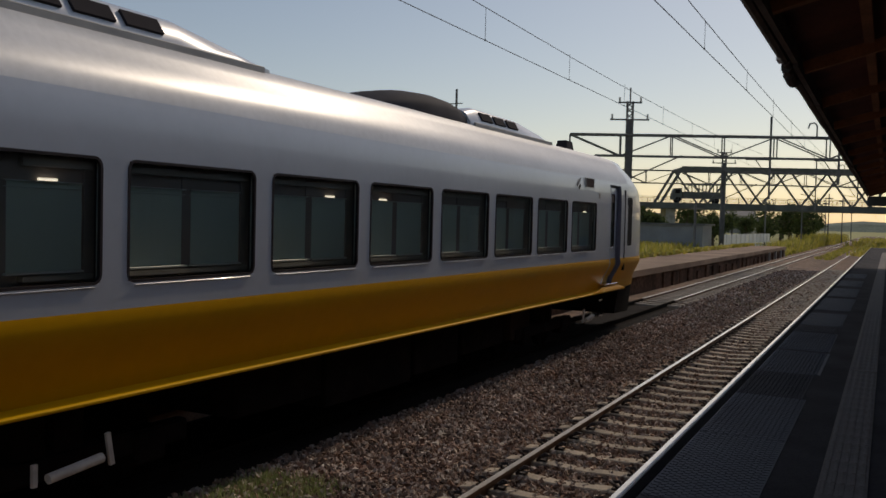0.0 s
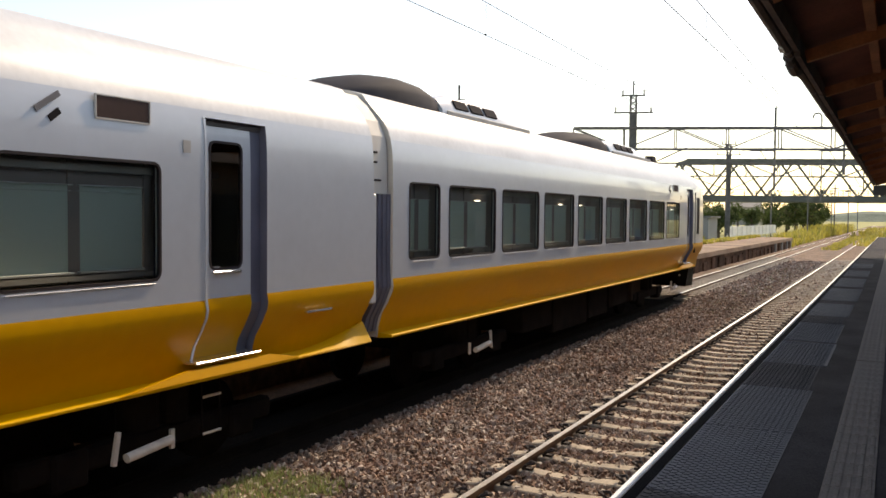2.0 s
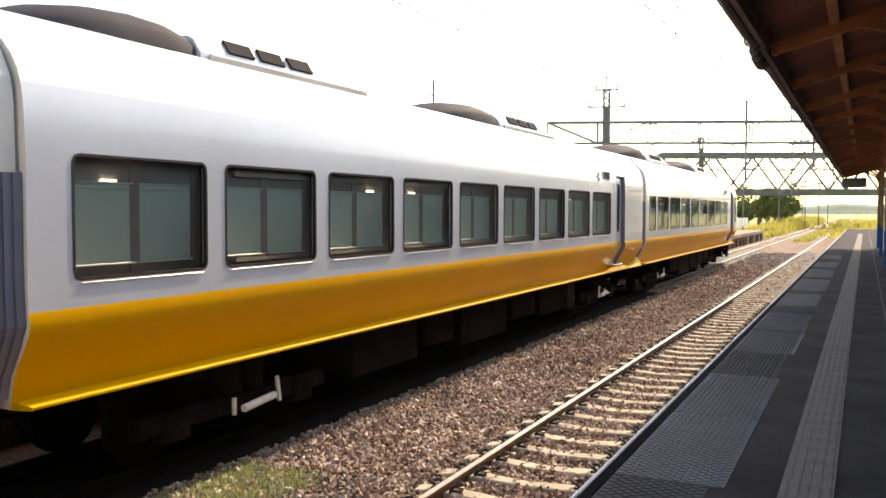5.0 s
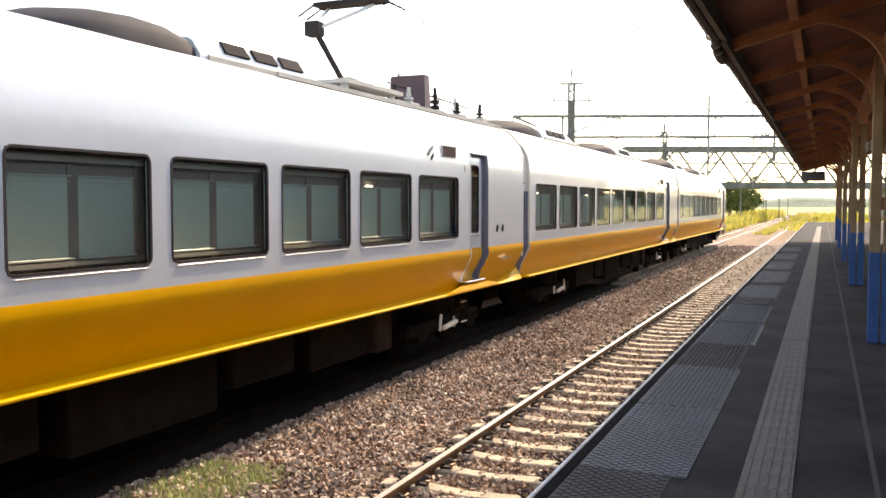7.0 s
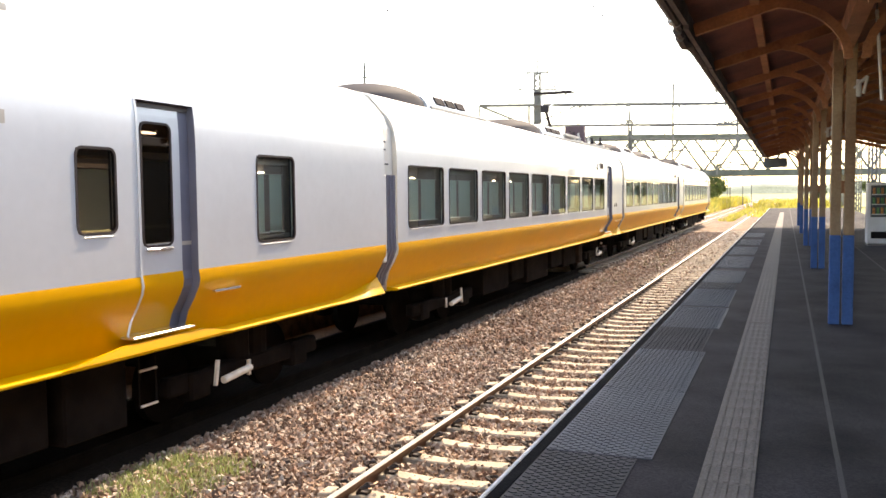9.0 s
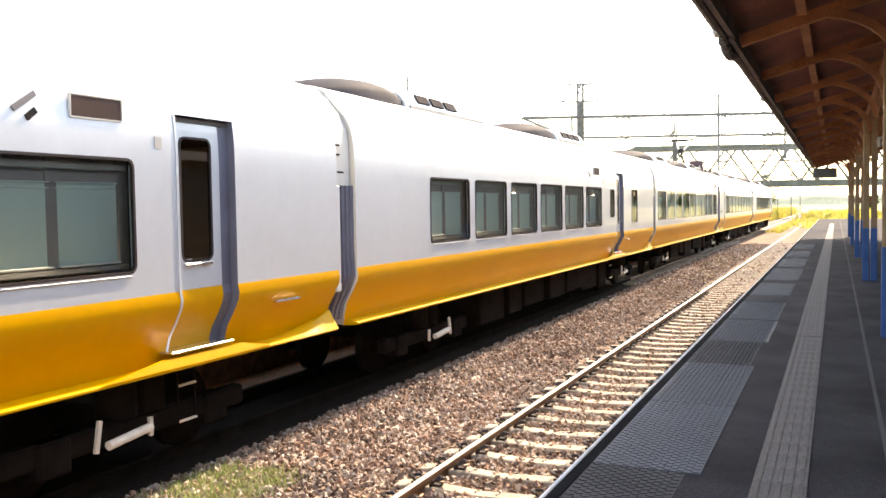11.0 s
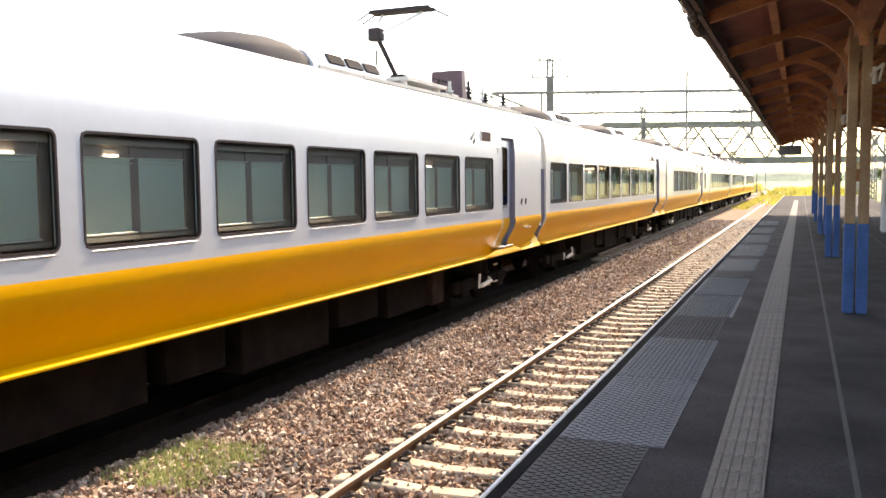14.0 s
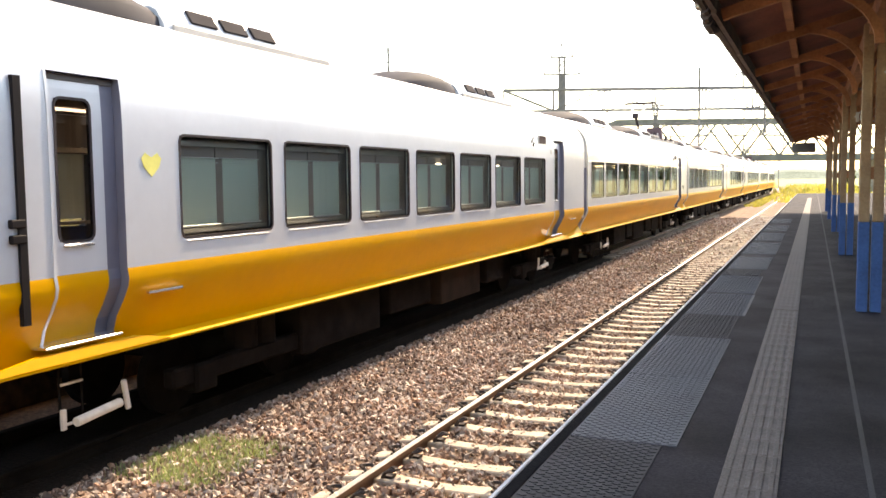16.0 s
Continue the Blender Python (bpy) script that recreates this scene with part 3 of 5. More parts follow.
# ---------------------------------------------------------------- the train
HALF = 1.45
BELT = 1.80
SIDE = [(1.23, 1.04), (1.245, 1.18), (1.295, 1.35), (1.385, 1.50), (1.45, 1.63), (1.466, 1.71), (1.45, BELT)]
WALL = [(1.45, BELT), (1.45, 2.0), (1.45, 3.05), (1.446, 3.20), (1.438, 3.35), (1.425, 3.46), (1.408, 3.55)]
ROOF = [(1.408, 3.55), (1.374, 3.66), (1.31, 3.77), (1.20, 3.89), (1.08, 4.02), (0.98, 4.14), (0.80, 4.20), (0.45, 4.26), (0, 4.28)]
WZ0, WZ1 = 2.03, 3.02


def xw(z, prof):
    for (x0, z0), (x1, z1) in zip(prof, prof[1:]):
        if z0 <= z <= z1:
            return x0 + (x1 - x0) * (z - z0) / (z1 - z0)
    return prof[-1][0]


def wall_with_holes(side, prof, y0, y1, holes, inset=0.0, depth=0.0):
    """A side wall along y that follows prof, with rectangular holes (ya, yb, za, zb) through it."""
    bm = B()
    full = prof
    zs = sorted({z for _, z in prof} | {z for h in holes for z in h[2:4] if prof[0][1] < z < prof[-1][1]})
    ys = sorted({y0, y1} | {y for h in holes for y in h[:2]})
    grid = {}

    def v(y, z, d=0.0):
        key = (y, z, d)
        if key not in grid:
            grid[key] = bm.verts.new((side * (xw(z, full) - inset - d), y, z))
        return grid[key]

    def inside(y, z):
        return any(a < y < b and c < z < d for a, b, c, d in holes)
    for a, b in zip(ys, ys[1:]):
        for c, d in zip(zs, zs[1:]):
            if not inside((a + b) / 2, (c + d) / 2):
                bm.faces.new((v(a, c), v(b, c), v(b, d), v(a, d)))
    if depth:
        for a, b, c, d in holes:
            c, d = max(c, prof[0][1]), min(d, prof[-1][1])
            cs = [z for z in zs if c <= z <= d]
            for p, q in zip(cs, cs[1:]):
                for y in (a, b):
                    bm.faces.new((v(y, p), v(y, q), v(y, q, depth), v(y, p, depth)))
            if c > prof[0][1]:
                bm.faces.new((v(a, c), v(b, c), v(b, c, depth), v(a, c, depth)))
            if d < prof[-1][1]:
                bm.faces.new((v(a, d), v(b, d), v(b, d, depth), v(a, d, depth)))
    return bm


def rounded(w, h, r, n=4):
    pts = []
    for cx, cz, a0 in ((w / 2 - r, h / 2 - r, 0), (-w / 2 + r, h / 2 - r, 90), (-w / 2 + r, -h / 2 + r, 180), (w / 2 - r, -h / 2 + r, 270)):
        for k in range(n + 1):
            a = radians(a0 + 90 * k / n)
            pts.append((cx + r * math.cos(a), cz + r * math.sin(a)))
    return pts


_cache = {}


def window_meshes(w, h, glass=None, frame_w=0.012):
    """Gasket ring, pane and sill of a window of that size, in its own plane (y along, z up, x outwards)."""
    glass = glass or GLASS
    key = (round(w, 3), round(h, 3), glass.name)
    if key in _cache:
        return _cache[key]
    outer, inner = rounded(w + 0.035, h + 0.035, 0.085), rounded(w - frame_w, h - frame_w, 0.06)
    bm = B()
    rings = [[(-0.03, y, z) for y, z in outer], [(0.006, y, z) for y, z in outer], [(0.006, y, z) for y, z in inner], [(-0.03, y, z) for y, z in inner]]
    loft(bm, rings, caps=False)
    ring = mesh_of("gasket", bm, WINDOW_RUBBER)
    bm = B()
    bm.faces.new([bm.verts.new((-0.004, y, z)) for y, z in rounded(w - 0.012, h - 0.012, 0.06)])
    pane = mesh_of("pane", bm, glass)
    if pane.polygons[0].normal.x < 0:
        pane.flip_normals()
    bm = B()
    box(bm, 0.0, 0.014, -w / 2 + 0.06, w / 2 - 0.06, -h / 2 - 0.040, -h / 2 - 0.031, 0.002)
    sill = mesh_of("sill", bm, CAR_WHITE)
    _cache[key] = ring, pane, sill
    return _cache[key]


def add_window(car, y0, y1, z0, z1, side=1, glass=None, sill=True):
    w, h = y1 - y0, z1 - z0
    ring, pane, sl = window_meshes(w, h, glass)
    m = pose(side * HALF, (y0 + y1) / 2, (z0 + z1) / 2, 0, 0, 0 if side > 0 else 180)
    win = share("window", ring, car, m)
    p = share("pane", pane, win)
    p.visible_shadow = False
    if sill and side > 0:
        share("sill", sl, win)
    if side > 0 and h > 0.9 and w > 0.6:
        # two drawn blinds with the wall post between them
        key = ("near blind", round(w, 3), round(h, 3))
        if key not in _cache:
            bm, hem, fr, lamp = B(), B(), B(), B()
            half = w / 2 - 0.05
            z0, z1 = -h / 2 + 0.10, h / 2 - 0.21
            box(bm, -0.142, -0.136, -half / 2 + 0.02, half / 2 - 0.02, z0, z1)
            # bottom rail of the blind; the two upper rods imitate reflected streaks
            for a, b, x in ((z0 - 0.016, z0 + 0.002, -0.085), (z1 - 0.045, z1 - 0.037, -0.12), (z1, z1 + 0.012, -0.105)):
                box(hem, -0.146, x, -half / 2 + 0.03, half / 2 - 0.03, a, b, 0.003)
            for a, b in ((-w / 2 - 0.14, -half), (-0.055, 0.055), (half, w / 2 + 0.14)):
                box(fr, -0.170, -0.134, a, b, -h / 2, h / 2)
            box(fr, -0.172, -0.148, -w / 2 - 0.138, w / 2 + 0.138, h / 2 - 0.20, h / 2 + 0.12)
            box(fr, -0.172, -0.148, -w / 2 - 0.138, w / 2 + 0.138, -h / 2 - 0.12, -h / 2 + 0.085)
            # small glowing piece that imitates a bright reflection in the pane
            box(lamp, -0.148, -0.126, -0.085, 0.085, z1 + 0.016, z1 + 0.034, 0.004)
            _cache[key] = half / 2, mesh_of("blind", bm, BLIND), mesh_of("blind_rail", hem, RAIL_STREAK), mesh_of("blind_frame", fr, BLIND_FRAME), mesh_of("reading_lamp", lamp, LAMP_GLINT)
        off, cloth, hem, fr, lamp = _cache[key]
        share("blind_frame", fr, win)
        for a in (-1, 1):
            share("blind", cloth, win, pose(0, a * off, 0))
            share("blind_rail", hem, win, pose(0, a * off, 0))
        # only some windows get the added glint
        pick = int(abs(y0) * 31) % 5
        if pick in (0, 2):
            share("reading_lamp", lamp, win, pose(0, (-0.8, 0.5, 1.1)[pick] * off, 0))
    if side < 0 and h > 0.9:
        key = ("blind", round(w, 3), round(h, 3))
        if key not in _cache:
            bm = B()
            bm.faces.new([bm.verts.new((-0.115, a * (w / 2 - 0.06), z)) for a, z in ((-1, -h / 2 + 0.10), (1, -h / 2 + 0.10), (1, h / 2 - 0.04), (-1, h / 2 - 0.04))])
            _cache[key] = mesh_of("blind", bm, BLIND)
        share("blind", _cache[key], win)
    return win


def add_door(car, y0, y1, cab=False):
    """A recessed plug door: recess, leaf with a narrow window, step."""
    d = 0.09
    zs0, zs1 = 1.20, 3.50
    prof = SIDE + WALL[1:]
    bm = B()
    zz = [zs0] + [z for _, z in prof if zs0 < z < 3.48] + [3.48]
    back = [[(xw(z, prof) - d, y, z) for z in zz] for y in (y0 + 0.004, y1 - 0.004)]
    front = [[(xw(z, prof) + 0.004, y, z) for z in zz] for y in (y0 + 0.004, y1 - 0.004)]
    for b, f in zip(back, front):
        vs = [bm.verts.new(p) for p in b], [bm.verts.new(p) for p in f]
        for k in range(len(zz) - 1):
            bm.faces.new((vs[0][k], vs[0][k + 1], vs[1][k + 1], vs[1][k]))
    for k in (0, -1):
        bm.faces.new([bm.verts.new(p) for p in (back[0][k], back[1][k], front[1][k], front[0][k])])
    frame_ob = part("door_recess", bm, CAR_GREY, car, "blue grey door recess")
    for y, w in ((y0, 0.022),):
        bm = B()
        loft(bm, [[(xw(z, prof) + 0.007, y + 0.006 * (1 if w > 0 else -1), z), (xw(z, prof) + 0.007, y - w, z), (xw(z, prof) - 0.01, y - w, z), (xw(z, prof) - 0.01, y + 0.006 * (1 if w > 0 else -1), z)] for z in zz])
        part("edge_trim", bm, CAR_WHITE, frame_ob, "pale rounded edge of the doorway", smooth=True)
    wy0, wy1 = y0 + 0.13, y1 - 0.30
    wz0, wz1 = 2.08, 3.27
    leaf = part("door", wall_with_holes(1, [(xw(z, prof), z) for z in [BELT] + [z for z in zz if z > BELT]], y0, y1 - 0.16, [(wy0, wy1, wz0, wz1)], d - 0.012, 0.03), CAR_WHITE, car)
    part("lower_door", wall_with_holes(1, [(xw(z, prof), z) for z in [z for z in zz if z < BELT] + [BELT]], y0, y1 - 0.16, [], d - 0.012), CAR_YELLOW, leaf, "orange yellow lower door", smooth=True)
    bm = B()
    loft(bm, [[(xw(z, prof) - d + x, y, z) for x, y in ((-0.03, y1 - 0.158), (0.004, y1 - 0.158), (0.004, y1 - 0.006), (-0.03, y1 - 0.006))] for z in zz])
    part("door_pillar", bm, CAR_GREY, leaf)
    ring, pane, sl = window_meshes(wy1 - wy0, wz1 - wz0, DOOR_GLASS)
    win = share("door_window", ring, leaf, pose(HALF - d + 0.012, (wy0 + wy1) / 2, (wz0 + wz1) / 2))
    q = share("pane", pane, win)
    bm = B()
    box(bm, 0.0, 0.03, wy0 + 0.02, wy1 - 0.02, wz0 - 0.05, wz0 - 0.025, 0.004)
    s = part("sill", bm, CHROME, leaf)
    s.matrix_basis = pose(HALF - d + 0.012, 0, 0)
    bm = B()
    box(bm, 1.14, 1.42, y0 - 0.10, y1 - 0.05, 1.20, 1.225, 0.006)
    part("step", bm, CHROME, car, "bright metal door step")
    # bracket and ladder under the door
    bm = B()
    bar(bm, (1.15, y0 + 0.25, 0.45), (1.15, y0 + 0.25, 1.05), 0.012)
    bar(bm, (1.15, y0 + 0.50, 0.45), (1.15, y0 + 0.50, 1.05), 0.012)
    part("ladder_rail", bm, UNDER, car)
    for z in (0.46, 0.82):
        bm = B()
        bar(bm, (1.16, y0 + 0.25, z), (1.16, y0 + 0.50, z), 0.014)
        part("ladder_rung", bm, DAMPER, car)


def rbox(bm, x0, x1, y0, y1, z0, z1, taper=0.0):
    lo = [(x0, y0, z0), (x1, y0, z0), (x1, y1, z0), (x0, y1, z0)]
    hi = [(x0 + taper, y0 + taper, z1), (x1 - taper, y0 + taper, z1), (x1 - taper, y1 - taper, z1), (x0 + taper, y1 - taper, z1)]
    return loft(bm, [lo, hi])


def roof_unit(car, y0, dome=2.0, length=5.6, rise=1.0):
    """A dark rounded cover with a blunt front, then a low white housing with three hatches that slopes away."""
    bm = B()
    rings = []
    for t, h, w in ((0, 0.04, 0.40), (0.10, 0.17, 0.60), (0.25, 0.29, 0.78), (0.45, 0.37, 0.88), (0.65, 0.40, 0.92), (0.80, 0.385, 0.92), (0.90, 0.33, 0.90), (0.97, 0.24, 0.88), (1.0, 0.15, 0.86)):
        rings.append([(w * math.cos(a), y0 + dome * t, 4.17 + h * rise * math.sin(a) ** 0.7) for a in [math.pi * j / 14 for j in range(15)]])
    loft(bm, rings, closed=True)
    part("roof_cover", bm, CAR_DOME, car, "dark grey rounded roof cover", smooth=True)
    a, b = y0 + dome - 0.12, y0 + length
    bm = B()

    def section(y, top, w):
        return [(x * w, y, z) for x, z in ((-1.0, 4.10), (1.0, 4.10), (1.0, 4.20), (0.90, top - 0.05), (0.80, top), (-0.80, top), (-0.90, top - 0.05), (-1.0, 4.20))]
    loft(bm, [section(a, 4.40, 0.94), section(a + 0.3, 4.47, 0.97), section(a + 2.2, 4.46, 0.97), section(b - 0.5, 4.34, 0.96), section(b, 4.27, 0.92)])
    unit = part("air_conditioner", bm, CAR_WHITE, car, smooth=True)
    bm = B()
    box(bm, 0.955, 0.985, a + 0.1, b - 0.15, 4.12, 4.205, 0.008)
    part("housing_skirt", bm, CAR_BEIGE, unit, "dusty brown skirt of the housing")
    for k in range(3):
        bm = B()
        yy = a + 0.42 + k * 0.56
        q = [(0.955, yy, 4.265), (0.955, yy + 0.44, 4.265), (0.893, yy + 0.40, 4.395), (0.893, yy - 0.04, 4.395)]
        loft(bm, [q, [(x - 0.03, y, z - 0.02) for x, y, z in q]])
        h = part("hatch", bm, CAR_POD, unit, "dark grille hatch")
        h.matrix_basis = pose(0.012, 0, 0.008)
    return unit


def bogie(car, y):
    bm = B()
    box(bm, -1.0, 1.0, y - 0.35, y + 0.35, 0.42, 0.75, 0.03)
    for s in (-1, 1):
        box(bm, s * 0.98 - 0.08, s * 0.98 + 0.08, y - 1.55, y + 1.55, 0.40, 0.62, 0.03)
        for w in (-1.05, 1.05):
            box(bm, s * 0.98 - 0.12, s * 0.98 + 0.12, y + w - 0.18, y + w + 0.18, 0.30, 0.62, 0.03)
    fr = part("bogie", bm, UNDER, car, "brown steel bogie darkened for shade")
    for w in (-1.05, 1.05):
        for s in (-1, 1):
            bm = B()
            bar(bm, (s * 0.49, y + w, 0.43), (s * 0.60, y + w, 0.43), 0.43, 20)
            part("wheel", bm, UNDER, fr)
    for s in (-1, 1):
        for w in (-0.62, 0.62):
            bm = B()
            bar(bm, (s * 0.90, y + w * 0.3, 0.62), (s * 0.90, y + w * 0.3, 0.95), 0.2, 12)
            part("air_spring", bm, UNDER, fr)


def damper(car, y, s=1):
    """The pale yaw damper between two brackets."""
    bm = B()
    bar(bm, (1.29, y - 0.26, 0.50), (1.29, y + 0.26, 0.55), 0.042, 10)
    d = part("yaw_damper", bm, DAMPER, car, "pale cream yaw damper")
    bm = B()
    beam(bm, (1.27, y + s * 0.38, 0.46), (1.27, y + s * 0.33, 0.74), 0.03, 0.045)
    part("damper_bracket", bm, DAMPER, d)
    bm = B()
    beam(bm, (1.22, y - s * 0.33, 0.44), (1.22, y - s * 0.33, 0.62), 0.03, 0.045)
    part("damper_bracket", bm, DAMPER, d)


def pantograph(car, y):
    pg = part("pantograph", rbox(B(), -0.75, 0.75, y - 0.9, y + 0.9, 4.36, 4.42), CAR_BEIGE, car, "dark single-arm pantograph")
    for sx in (-0.6, 0.6):
        for yy in (y - 0.75, y + 0.75):
            bm = B()
            bar(bm, (sx, yy, 4.20), (sx, yy, 4.38), 0.07, 10)
            part("insulator", bm, PORCELAIN, pg)
    bm = B()
    bar(bm, (0, y + 0.35, 4.46), (0, y - 0.62, 5.24), 0.045, 8)
    bar(bm, (0.10, y + 0.15, 4.46), (0.06, y - 0.58, 5.12), 0.018, 6)
    box(bm, -0.14, 0.14, y + 0.20, y + 0.5, 4.42, 4.62, 0.02)
    box(bm, -0.12, 0.12, y - 0.72, y - 0.50, 5.12, 5.34, 0.02)
    part("lower_arm", bm, CAR_POD, pg)
    bm = B()
    bar(bm, (0.08, y - 0.62, 5.24), (0.42, y + 0.5, 5.79), 0.03, 8)
    bar(bm, (-0.08, y - 0.62, 5.24), (-0.42, y + 0.5, 5.79), 0.03, 8)
    part("upper_arm", bm, CAR_ROOF, pg)
    bm = B()
    for yy in (y + 0.36, y + 0.62):
        beam(bm, (-0.62, yy, 5.85), (0.62, yy, 5.85), 0.06, 0.07)
        bar(bm, (0.62, yy, 5.85), (0.92, yy, 5.69), 0.016, 6)
        bar(bm, (-0.62, yy, 5.85), (-0.92, yy, 5.69), 0.016, 6)
    box(bm, -0.62, 0.62, y + 0.38, y + 0.60, 5.82, 5.86)
    part("collector_head", bm, CAR_POD, pg)
    # switchgear behind it on the roof
    gear = part("switchgear", rbox(B(), 0.03, 0.75, y + 1.75, y + 2.0, 4.19, 4.84, 0.03), PLUM, car, "dark plum switchgear box on the roof")
    rng = random.Random(int(y * 10))
    for k in range(7):
        bm = B()
        px, py = rng.uniform(0.35, 0.78), y + (0.95 + 0.4 * k if k < 2 else 1.75 + 0.42 * k)
        h = rng.uniform(0.22, 0.42)
        for j in range(4):
            bar(bm, (px, py, 4.22 + h * j / 4), (px, py, 4.22 + h * (j + 0.6) / 4), 0.085 if j < 3 else 0.05, 8)
        bar(bm, (px, py, 4.22), (px, py, 4.22 + h + 0.08), 0.035, 6)
        ins = part("insulator", bm, PORCELAIN if k % 2 else CAR_POD, gear)
        part("plinth", rbox(B(), px - 0.13, px + 0.13, py - 0.16, py + 0.16, 4.18, 4.30), CAR_BEIGE, gear)
    bm = B()
    bar(bm, (0.4, y + 1.0, 4.62), (0.4, y + 4.7, 4.55), 0.018, 6)
    part("roof_cable", bm, CAR_POD, gear)
    bm = B()
    box(bm, 0.94, 1.0, y - 3.0, y + 4.9, 4.14, 4.20)
    part("roof_rail", bm, CAR_BEIGE, car, "dusty roof edge rail")


def train_car(y0, y1, windows, doors, units, label, dampers, panto=None, small=(), marks=(), sign=None, nose=0, slots=(), emblem=None):
    """One car from y0 (rear) to y1 (front) in its own space; nose: +1 or -1 for a cab at the front or the rear."""
    car = thing("train_car", label, "train car", group="cars of the express train")
    holes = [(a, b, WZ0, WZ1) for a, b in windows] + [tuple(s) for s in small]
    dh = [(a, b, 1.20, 3.48) for a, b in doors]
    part("side_wall", wall_with_holes(1, WALL, y0, y1, holes + dh, 0, 0.05), CAR_WHITE, car, smooth=True)
    part("side_wall", wall_with_holes(-1, WALL, y0, y1, holes, 0, 0.05), CAR_WHITE, car)
    part("lower_side", wall_with_holes(1, SIDE, y0, y1, dh, 0, 0.05), CAR_YELLOW, car, "orange yellow lower side curving in at the bottom", smooth=True)
    part("lower_side", wall_with_holes(-1, SIDE, y0, y1, [], 0, 0.05), CAR_YELLOW, car, "orange yellow lower side curving in at the bottom", smooth=True)
    bm = B()
    for s in (-1, 1):
        loft(bm, [[(s * x, y, z) for x, z in ((1.20, 1.03), (1.425, 1.045), (1.44, 1.058), (1.44, 1.072), (1.425, 1.080), (1.24, 1.095))] for y in (y0 + 0.02, y1 - 0.02)])
    part("hem", bm, CAR_HEM, car, "bright yellow bottom hem")
    # bright flare of the skirt around each door
    for a, b in doors:
        bm = B()
        q = [(1.445, a - 1.0, 1.078), (1.445, b + 0.55, 1.078), (1.41, b + 0.12, 1.165), (1.41, a - 0.22, 1.165)]
        loft(bm, [q, [(x - 0.03, y, z) for x, y, z in q]])
        part("skirt_flare", bm, CAR_YELLOW, car, "bright yellow flared skirt below the door")
    if nose <= 0:
        bm = B()
        rings = []
        for k in range(7):
            t = k / 6
            top = 1.085 + 0.21 * t ** 2.2
            rings.append([(1.445, y1 - 1.5 + 1.48 * t, 1.062), (xw(top, SIDE) + 0.03 + 0.13 * (1 - t), y1 - 1.5 + 1.48 * t, top), (xw(top, SIDE) - 0.02, y1 - 1.5 + 1.48 * t, top + 0.004), (1.21, y1 - 1.5 + 1.48 * t, 1.03)])
        loft(bm, rings)
        part("skirt_flare", bm, CAR_HEM, car, "bright yellow skirt flaring out at the car's end", smooth=True)
    prof = ROOF + [(-x, z) for x, z in ROOF[-2::-1]]
    bm = B()
    loft(bm, [[(x, y, z) for x, z in prof] for y in (y0, y1)], caps=False, closed=False)
    part("roof", bm, CAR_ROOF, car, smooth=True)
    # ends, floor, ceiling and lining
    for y in ((y0, y1) if not nose else ((y0,) if nose > 0 else (y1,))):
        bm = B()
        full = SIDE + WALL[1:] + ROOF[1:]
        bm.faces.new([bm.verts.new((x, y, z)) for x, z in full + [(-x, z) for x, z in full[-2::-1]]])
        part("end_wall", bm, CAR_FAIRING, car)
    bm = B()
    box(bm, -1.2, 1.2, y0 + 0.02, y1 - 0.02, 1.0, 1.18)
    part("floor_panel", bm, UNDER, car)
    bm = B()
    box(bm, -1.36, 1.36, y0 + 0.02, y1 - 0.02, 3.42, 3.47)
    ceil = part("ceiling_panel", bm, CAR_LINING, car)
    for s in (-1, 1):
        part("lining", wall_with_holes(s, [(1.45, 1.75), (1.45, 3.41)], y0 + 0.05, y1 - 0.05, [h for h in holes] + ([(a, b, 1.75, 3.41) for a, b in doors] if s > 0 else []), 0.075), CAR_LINING, car)
        bm = B()
        rbox(bm, min(s * 0.98, s * 1.36), max(s * 0.98, s * 1.36), y0 + 2.5, y1 - 2.6, 2.93, 2.99)
        part("luggage_rack", bm, CAR_BEIGE, car)
        bm = B()
        box(bm, s * 0.7 - 0.05, s * 0.7 + 0.05, y0 + 2.5, y1 - 2.6, 3.39, 3.415)
        part("lamp_strip", bm, LAMP_GLINT, ceil, "lit ceiling lamp strip")
        bm = B()
        box(bm, min(s * 1.28, s * 1.37), max(s * 1.28, s * 1.37), y0 + 2.5, y1 - 2.6, 2.06, 2.10)
        part("window_ledge", bm, CAR_BEIGE, car, "pale ledge under the windows")
    for a, b in windows:
        for s in (1, -1):
            add_window(car, a, b, WZ0, WZ1, s, GLASS if s > 0 else CLEAR)
    for a, b, c, d in small:
        for s in (1, -1):
            add_window(car, a, b, c, d, s, DOOR_GLASS if d - c < 0.9 else (GLASS if s > 0 else CLEAR))
    for a, b in doors:
        add_door(car, a, b)
    for u in units:
        roof_unit(car, *u)
    if sign is not None:
        bm = B()
        box(bm, 1.425, 1.448, sign, sign + 0.54, 3.36, 3.53, 0.004)
        disp = part("destination_display", bm, SIGN_GLASS, car, "brown smoked destination display")
        bm = B()
        for za, zb in ((3.345, 3.357), (3.533, 3.543)):
            box(bm, 1.428, 1.452, sign - 0.012, sign + 0.552, za, zb)
        for ya in (sign - 0.012, sign + 0.543):
            box(bm, 1.428, 1.452, ya, ya + 0.009, 3.358, 3.532)
        part("display_frame", bm, CAR_FAIRING, disp, "pale thin frame")
        bm = B()
        beam(bm, (1.447, sign - 0.55, 3.36), (1.44, sign - 0.34, 3.50), 0.012, 0.045)
        mark = part("emblem", bm, EMBLEM_GREY, car, "small grey two-stroke emblem")
        bm = B()
